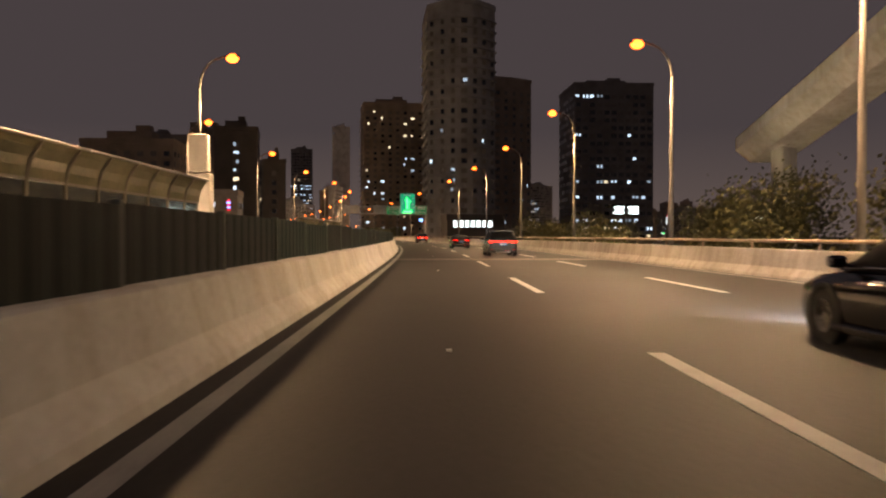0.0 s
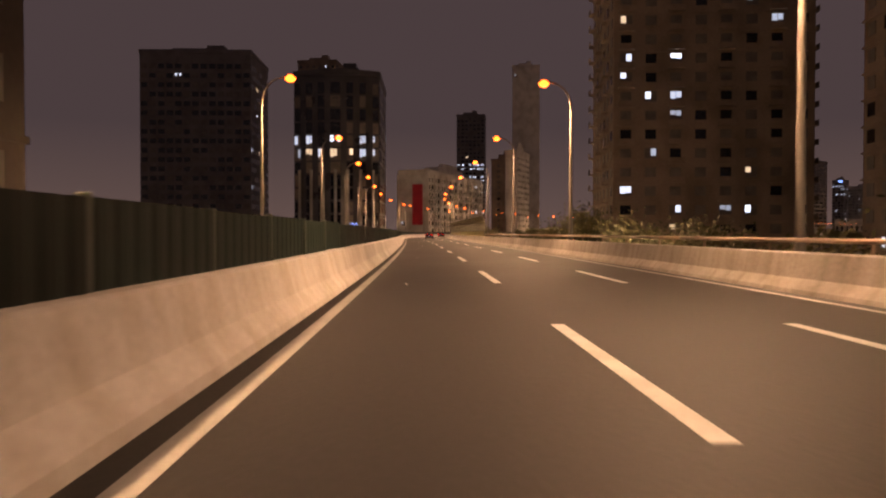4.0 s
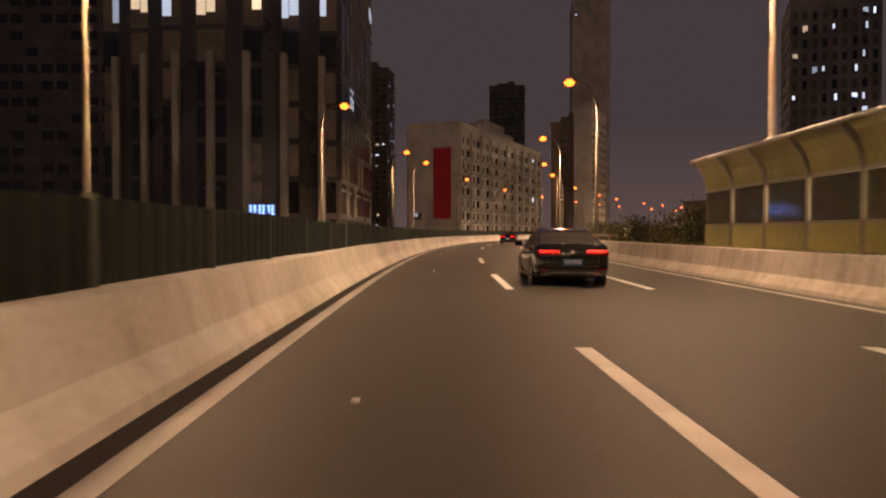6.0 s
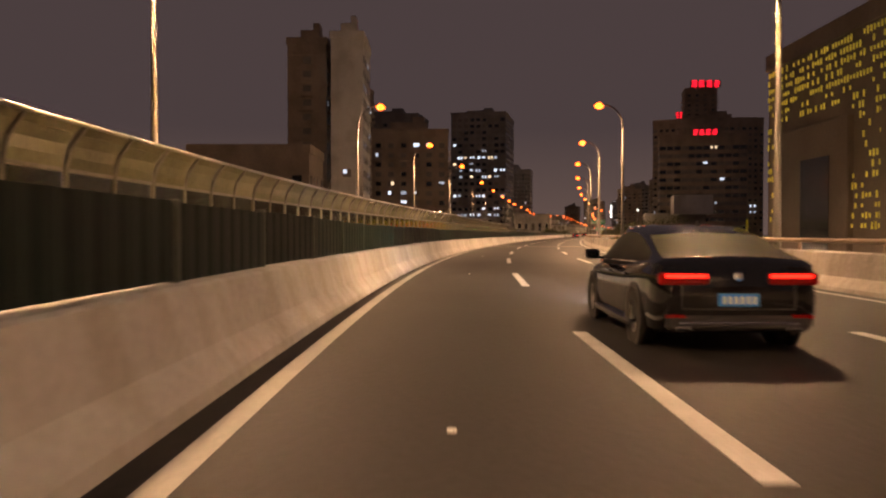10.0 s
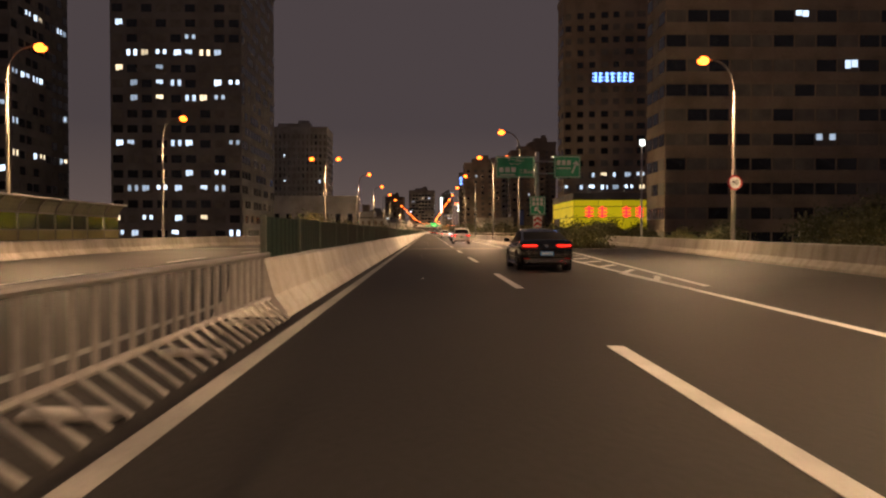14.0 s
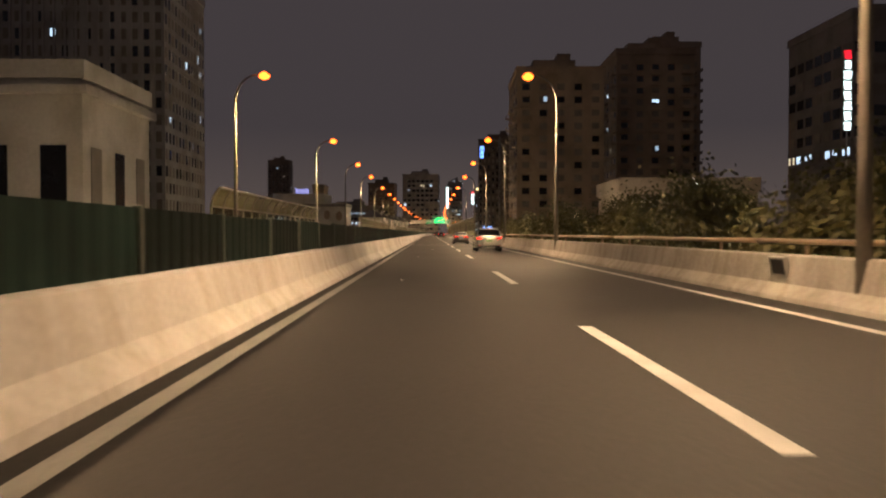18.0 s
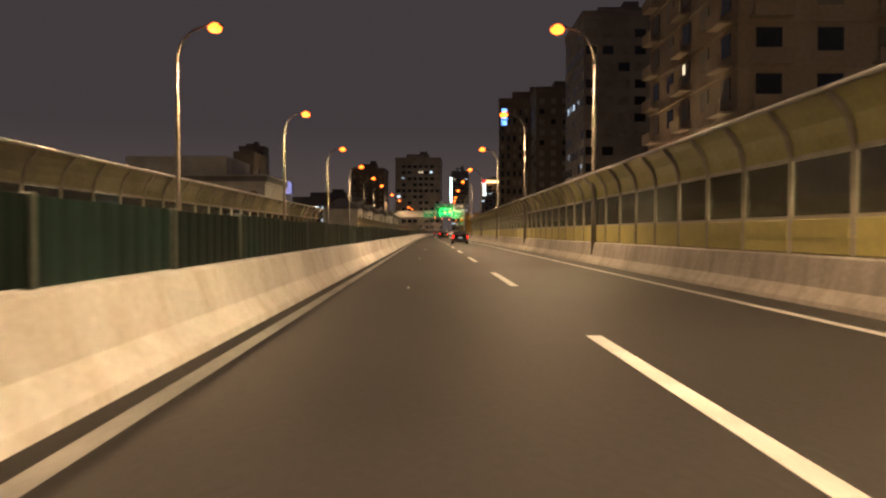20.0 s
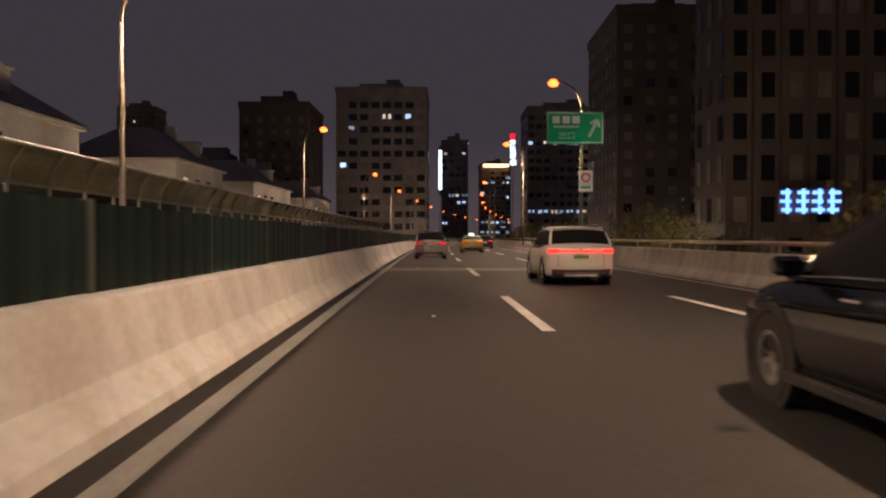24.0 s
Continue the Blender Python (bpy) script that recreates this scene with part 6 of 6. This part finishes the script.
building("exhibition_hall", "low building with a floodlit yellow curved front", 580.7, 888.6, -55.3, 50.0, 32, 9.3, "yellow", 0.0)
building("museum_block", "pale plaster block with a cantilevered upper floor", 383.7, 786.9, -55.0, 9.1, 18, 6.1, "plain", 0.0)
building("museum_wing", "pale cantilevered building wing on a dark storey", 378.2, 774.5, -55.0, 6.7, 9, 10.5, "wing", 0.0)
building("hotel_tower", "grey classical tower with vertical window strips", 697.5, 1130.5, -53.4, 34.5, 30, 55.4, "fins", 0.03)
building("hotel_hall", "pale low hall with tall window openings", 629.6, 1056.0, -54.4, 39.9, 16, 15.2, "openings", 0.0)
building("office_tower", "dark far tower with a small blue rooftop sign", 751.5, 1259.4, -53.3, 14.5, 20, 71.6, "office", 0.12)
building("apartment_tower", "brown apartment tower with scattered lit windows", 771.6, 1059.3, -55.4, 20.1, 22, 38.8, "flats", 0.1)
building("apartment_tower", "brown apartment tower with scattered lit windows", 805.2, 1048.9, -55.4, 20.0, 22, 48.0, "flats", 0.1)
building("office_tower", "dark far apartment tower", 831.4, 1052.9, -53.4, 15.6, 20, 55.7, "flats", 0.08)
building("office_block", "dark block with a vertical lit sign on its corner", 772.4, 984.9, -53.6, 34.3, 24, 40.0, "office", 0.04)
building("arched_hall", "pale low hall with arched openings and a lamp", 691.6, 1003.2, -56.4, 15.4, 14, 6.7, "arches", 0.0)
building("painted_hall", "pale low hall with painted figures on its wall", 799.9, 1167.4, -55.3, 24.7, 18, 10.6, "painted", 0.0)
building("far_tower", "dark far tower with a lit edge", 842.3, 1203.9, -54.3, 4.7, 13, 20.5, "flats", 0.1)
building("far_tower", "dark far tower with a few lit windows", 1211.1, 1612.2, -54.1, 23.3, 20, 79.7, "flats", 0.08)
building("office_block", "low dark office block with rows of lit windows", 1055.4, 1372.1, -54.1, 42.6, 20, 21.3, "office", 0.4)
building("apartment_tower", "dark apartment tower with a few lit windows", 880.9, 1119.8, -55.0, 21.5, 24, 49.2, "office", 0.07)
building("office_tower", "far dark tower with a lit top floor", 1058.3, 1206.0, -54.1, 18.6, 24, 48.5, "office", 0.12)
building("office_tower", "dark tower with vertical stripes and a blue sign at its foot", 978.0, 1196.7, -57.0, 22.9, 8, 52.3, "fins_dark", 0.01)
building("office_block", "wide dark umber block with a few lit windows", 950.4, 1162.8, -57.0, 30.0, 20, 48.0, "blank", 0.03)
building("office_tower", "dark slab tower with a few lit windows", 1063.9, 1241.9, -57.1, 21.2, 30, 44.5, "blank", 0.01)
building("office_block", "dark office tower with white lit rows", 1107.9, 1345.1, -57.1, 27.6, 34, 46.2, "office", 0.16)
building("office_block", "dark block with no lit windows", 1072.1, 1355.8, -57.1, 19.4, 26, 38.3, "blank", 0.0)
building("office_tower", "far tower outlined with white light", 1267.4, 1419.1, -57.1, 14.1, 24, 52.0, "office", 0.2)
building("office_tower", "far block with a lit roof edge", 1428.7, 1485.0, -57.1, 23.2, 24, 55.0, "office", 0.15)
building("office_tower", "dark office block beyond the exit sign", 1229.8, 1336.8, -57.1, 36.4, 30, 56.9, "office", 0.04)
building("gate_towers", "far twin office towers with white lit outlines", 1490.5, 1632.8, -54.1, 23.1, 30, 39.3, "office", 0.5)
# long pale hotel with balconies and a red banner
hotel = building("hotel", "long pale hotel with rows of balconies and a red banner", 118.1, 639.2, -27.7, 13.0, 78.0, 26.9, "hotel", 0.05)
bm = bmesh.new()
soft_box(bm, -0.2, 4.4, -39.35, -39.05, 13.5, 30.5, 0.05)
part("banner", bm, material("red_banner", (0.42, 0.02, 0.03), 0.6, large=0.3), hotel, "tall red banner")


# ---------------------------------------------------------------- lit signs on roofs and facades
def lit_sign(name, label, x, y, z, yaw, w, h, n, colour, vertical):
    sg = thing(name, label, "sign" if "sign" in name else "light", Matrix.Translation((x * K, y * K, z * K)) @ Matrix.Rotation(radians(yaw), 4, "Z"))
    b = bmesh.new()
    box(b, -w / 2, w / 2, 0.05, 0.12, -h / 2, h / 2)
    part("backing", b, WALLS["dark"], sg)
    if name in ("floodlight", "far_sign", "vertical_sign") or label.startswith("white lit sign on a far"):
        b = bmesh.new()
        tube(b, [(0, 0.2, BASE - z), (0, 0.2, h / 2)], 0.12, 8)
        part("mast", b, steel, sg)
    else:
        for bx in (-w * 0.3, w * 0.3):
            b = bmesh.new()
            box(b, bx - 0.08, bx + 0.08, 0.12, 2.2, -0.08, 0.08)
            if name == "roof_sign":
                box(b, bx - 0.08, bx + 0.08, 0.13, 0.3, -h / 2 - 2.5, h / 2)
            part("bracket", b, steel, sg)
    r = random.Random(n * 7 + int(x))
    for i in range(n):
        b = bmesh.new()
        if vertical:
            z0, z1 = h / 2 - h * (i + 0.9) / n, h / 2 - h * (i + 0.1) / n
            x0, x1 = -w / 2, w / 2
        else:
            x0, x1 = -w / 2 + w * (i + 0.08) / n, -w / 2 + w * (i + 0.92) / n
            z0, z1 = -h / 2, h / 2
        if n == 1:
            soft_box(b, x0, x1, -0.1, 0.04, z0, z1, min(x1 - x0, z1 - z0) * 0.12)
        else:
            cx, cz, bw, bh = (x0 + x1) / 2, (z0 + z1) / 2, (x1 - x0) / 2, (z1 - z0) / 2
            t = min(bw, bh) * 0.22
            for k in range(3):
                zz = cz + bh * (-0.7 + 0.7 * k)
                box(b, cx - bw * r.uniform(0.6, 1.0), cx + bw * r.uniform(0.6, 1.0), -0.06, 0.04, zz - t, zz + t)
            xx = cx + bw * r.uniform(-0.5, 0.5)
            box(b, xx - t, xx + t, -0.08, 0.03, cz - bh, cz + bh)
        key = {"redblue": ("red", "blue")[i % 2], "whitered": "red" if i == 0 else "white"}.get(colour, colour)
        part("glowing_bar" if n > 1 else "glowing_face", b, GLOW[key], sg)


lit_sign("shop_sign", "white lit box sign with bar lettering on a shop", 86.5, 200.1, 4.4, -13.0, 11.3, 1.8, 7, "white", False)
lit_sign("neon_sign", "narrow vertical neon sign in red and blue", 23.6, 222.7, 9.5, -13.0, 1.1, 3.2, 5, "redblue", True)
lit_sign("roof_sign", "red lit rooftop lettering drawn as bars", 510.3, 843.6, 46.5, -55.2, 11.0, 2.5, 4, "red", False)
lit_sign("roof_sign", "small red lit sign on a roof corner", 594.2, 906.3, 69.5, -54.0, 4.0, 3.6, 2, "red", False)
lit_sign("roof_sign", "red lit lettering on a tall dark tower", 629.3, 909.3, 92.4, -40.9, 18.7, 4.1, 4, "red", False)
lit_sign("tower_sign", "blue-white lit sign on a rounded tower", 590.0, 905.9, 42.8, -55.0, 11.5, 2.6, 7, "blue", False)
lit_sign("vertical_sign", "vertical white lit sign with a red top", 747.4, 991.6, 25.5, -53.9, 1.5, 13.9, 8, "whitered", True)
lit_sign("building_sign", "bright blue lit sign at a tower foot", 967.4, 1197.6, 3.9, -57.0, 4.9, 1.9, 4, "blue", False)
lit_sign("vertical_sign", "vertical white lit sign with a red head", 1122.3, 1305.8, 28.7, -57.1, 2.1, 10.3, 5, "whitered", True)
lit_sign("vertical_sign", "slender white lit edge strip of a far tower", 1250.4, 1417.2, 36.3, -57.1, 1.5, 25.9, 1, "white", True)
lit_sign("roof_sign", "white lit sign on a far tower roof", 1261.6, 1413.4, 51.9, -57.1, 12.1, 2.4, 5, "white", False)
lit_sign("roof_edge_light", "warm lit roof edge of a far block", 1418.0, 1477.4, 54.3, -57.1, 22.8, 2.1, 1, "warm", False)
lit_sign("roof_sign", "small blue lit rooftop sign", 743.5, 1247.6, 69.8, -53.3, 5.2, 3.2, 2, "blue", False)
lit_sign("tower_sign", "vertical blue lit sign near a tower top", 968.8, 1202.3, 45.7, -55.0, 2.5, 6.8, 3, "blue", True)
lit_sign("far_sign", "far white lit sign between towers", 1469.1, 1618.2, 36.6, -54.1, 21.0, 3.2, 3, "white", False)
lit_sign("far_sign", "far white lit frame of a gate tower", 1474.4, 1610.6, 29.3, -54.1, 2.6, 16.5, 1, "white", True)
lit_sign("far_sign", "far yellow lit sign at the road end", 1430.6, 1568.5, 58.7, -52.1, 15.6, 5.4, 3, "yellow", False)
lit_sign("far_sign", "far pale violet lit panel", 1342.0, 1708.4, 51.6, -50.1, 20.4, 13.0, 1, "violet", False)
lit_sign("building_sign", "small blue-white lit sign at an office foot", 71.6, 491.2, 3.3, -7.2, 2.6, 1.0, 6, "blue", False)
lit_sign("far_sign", "far blue-white lit sign beside the barrier", 945.9, 1334.3, 13.6, -54.1, 7.3, 7.3, 2, "blue", False)
lit_sign("far_sign", "far warm lit roof line", 957.3, 1335.7, 14.5, -54.1, 7.9, 1.3, 1, "warm", False)
lit_sign("floodlight", "bright white floodlight by the road", 93.4, 102.2, 3.6, -21.0, 4.1, 2.0, 1, "white", False)
lit_sign("floodlight", "pair of bright white floodlights", 214.5, 315.3, 13.1, -17.0, 13.3, 3.7, 2, "white", False)
lit_sign("floodlight", "bright white floodlight beyond the road bend", 191.6, 622.1, 5.7, -13.8, 1.6, 1.1, 1, "white", False)
lit_sign("floodlight", "blue-white lamp beyond the trees", 122.3, 343.0, 8.3, -10.7, 1.9, 1.2, 1, "blue", False)
lit_sign("floodlight", "bright white lamp over a hall", 680.1, 997.1, 6.6, -56.4, 0.8, 0.7, 1, "white", False)
lit_sign("floodlight", "white lamp among the trees", 776.1, 1066.5, 6.3, -55.4, 2.2, 1.7, 1, "warm", False)
lit_sign("floodlight", "bright lamp behind the noise barrier", 815.5, 1094.6, 5.0, -55.4, 1.5, 1.0, 1, "white", False)
lit_sign("floodlight", "bright white lamp on a pole beside the sign", 474.8, 854.9, 11.3, -56.3, 0.7, 0.7, 1, "white", False)
# ---------------------------------------------------------------- unseen street lamps, added below the road to light the facades
def unseen_fill_lamp(s, u, turn):
    g = thing("ground_street_lamp", "unseen street lamp added below the road to light the facades", "street lamp", at_road(s, u, BASE, turn), group="lamps of the streets below")
    b = bmesh.new()
    tube(b, [(0, 0, 0), (0, 0, 4), (0, 0, 6.6)], [0.12, 0.09, 0.07], 8)
    part("pole", b, pole_paint, g)
    b = bmesh.new()
    soft_box(b, -0.2, 0.2, -0.35, 0.35, 6.6, 6.75, 0.04)
    part("lamp_head", b, pole_paint, g)
    b = bmesh.new()
    soft_box(b, -0.15, 0.15, -0.3, 0.3, 6.5, 6.59, 0.03)
    part("lens", b, lamp_glow, g)
    ld = bpy.data.lights.new("facade_fill_light", "POINT")
    ld.energy, ld.color, ld.shadow_soft_size = FACADE_FILL_POWER, (1.0, 0.68, 0.40), 0.3
    new("facade_fill_light", ld).matrix_basis = at_road(s, u, BASE + 5.9, turn)


for i in range(34):
    s = 4 + i * 54
    right = (right_edge(s) + 5 if s < 960 else right_edge(s) + 5 if s < 1100 else inner_edge(s) + 9)
    unseen_fill_lamp(s, right, 0)
    unseen_fill_lamp(s + 25, left_edge(s + 25) - 5, 180)

# curved flyover beyond the start of the walk, on its own piers
fly = thing("flyover", "pale concrete flyover rising over the trees", "bridge", kind="structure")
bm = bmesh.new()
prev = None
for i in range(12):
    s = -6 + i * 7.0
    u = 35 - 0.02 * s
    z = 9.0 + 0.27 * (71 - s)
    row = [bm.verts.new(P(s, u + du, z + dz)) for du, dz in ((-3, 0), (-3, 1.1), (3, 1.1), (3, 0), (1.6, -1.1), (-1.6, -1.1))]
    if prev:
        for j in range(6):
            bm.faces.new((prev[j], prev[(j + 1) % 6], row[(j + 1) % 6], row[j]))
    else:
        bm.faces.new(row[::-1])
    prev = row
bm.faces.new(prev)
part("deck", bm, concrete, fly)
for s in (0, 34, 68):
    u = 35 - 0.02 * s
    bm = bmesh.new()
    soft_box(bm, -0.9, 0.9, -0.7, 0.7, -9, 8.2 + 0.27 * (71 - s), 0.1, m=Matrix.Translation(P(s, u, 0)))
    part("pier", bm, concrete, fly)

# equipment cabinet high on a lamp post
cb = thing("pole_cabinet", "pale equipment cabinets strapped to a lamp post", "cabinet")
for z0, z1, w in ((1.6, 3.9, 0.55), (3.95, 5.6, 0.42)):
    bm = bmesh.new()
    soft_box(bm, -w, w, -0.32, 0.32, z0, z1, 0.05, m=Matrix.Translation(P(35, left_edge(35) - 0.65, 0)) @ Matrix.Rotation(axis(35)[2], 4, "Z"))
    part("cabinet_box", bm, WALLS["pale"], cb)
# villas with dormers behind the left noise barrier near the end
for s, u, wv, dv, hv in ((1632, -27.5, 11, 20, 8.5), (1668.5, -27.5, 11, 15, 8.4), (1702, -28, 11, 22, 8.4), (1600, -27.5, 11, 16, 8.5), (1738, -28, 11, 16, 8.2)):
    vl = thing("villa", "pale villa with a dark hipped roof and a dormer", "house", at_road(s, u, BASE), group="villas")
    zt = hv - BASE
    bm = bmesh.new()
    box(bm, -wv / 2, wv / 2, -dv / 2, dv / 2, 0, zt)
    box(bm, -wv / 2 - 0.4, wv / 2 + 0.4, -dv / 2 - 0.4, dv / 2 + 0.4, zt - 0.25, zt)
    part("wall", bm, WALLS["pale"], vl)
    bm = bmesh.new()
    lo = [bm.verts.new((px * (wv / 2 + 0.5), py * (dv / 2 + 0.5), zt)) for px, py in ((-1, -1), (1, -1), (1, 1), (-1, 1))]
    hi = [bm.verts.new((px * wv * 0.12, py * dv * 0.22, zt + 3.4)) for px, py in ((-1, -1), (1, -1), (1, 1), (-1, 1))]
    for j in range(4):
        bm.faces.new((lo[j], lo[(j + 1) % 4], hi[(j + 1) % 4], hi[j]))
    bm.faces.new(hi)
    part("roof", bm, WALLS["dark"], vl)
    bm = bmesh.new()
    box(bm, wv * 0.22, wv * 0.42, dv * 0.12 - 0.7, dv * 0.12 + 0.7, zt + 0.3, zt + 2.4)
    box(bm, wv * 0.20, wv * 0.44, dv * 0.12 - 0.9, dv * 0.12 + 0.9, zt + 2.4, zt + 2.55)
    part("dormer", bm, WALLS["pale"], vl)
    bm = bmesh.new()
    box(bm, wv * 0.1, wv * 0.2, 2.0, 2.7, zt + 1.2, zt + 4.2)
    part("chimney", bm, WALLS["pale"], vl)
    for j in range(3):
        ob = part("window", window_mesh(1.2, 1.6, glass_dark if j else LIT["warm"]), glass_dark, vl)
        ob.matrix_basis = Matrix.Rotation(radians(90), 4, "Z") @ Matrix.Translation(((-dv / 2 + 2.5 + j * 3.6) * K, -(wv / 2 + 0.02) * K, (zt - 3.2) * K))
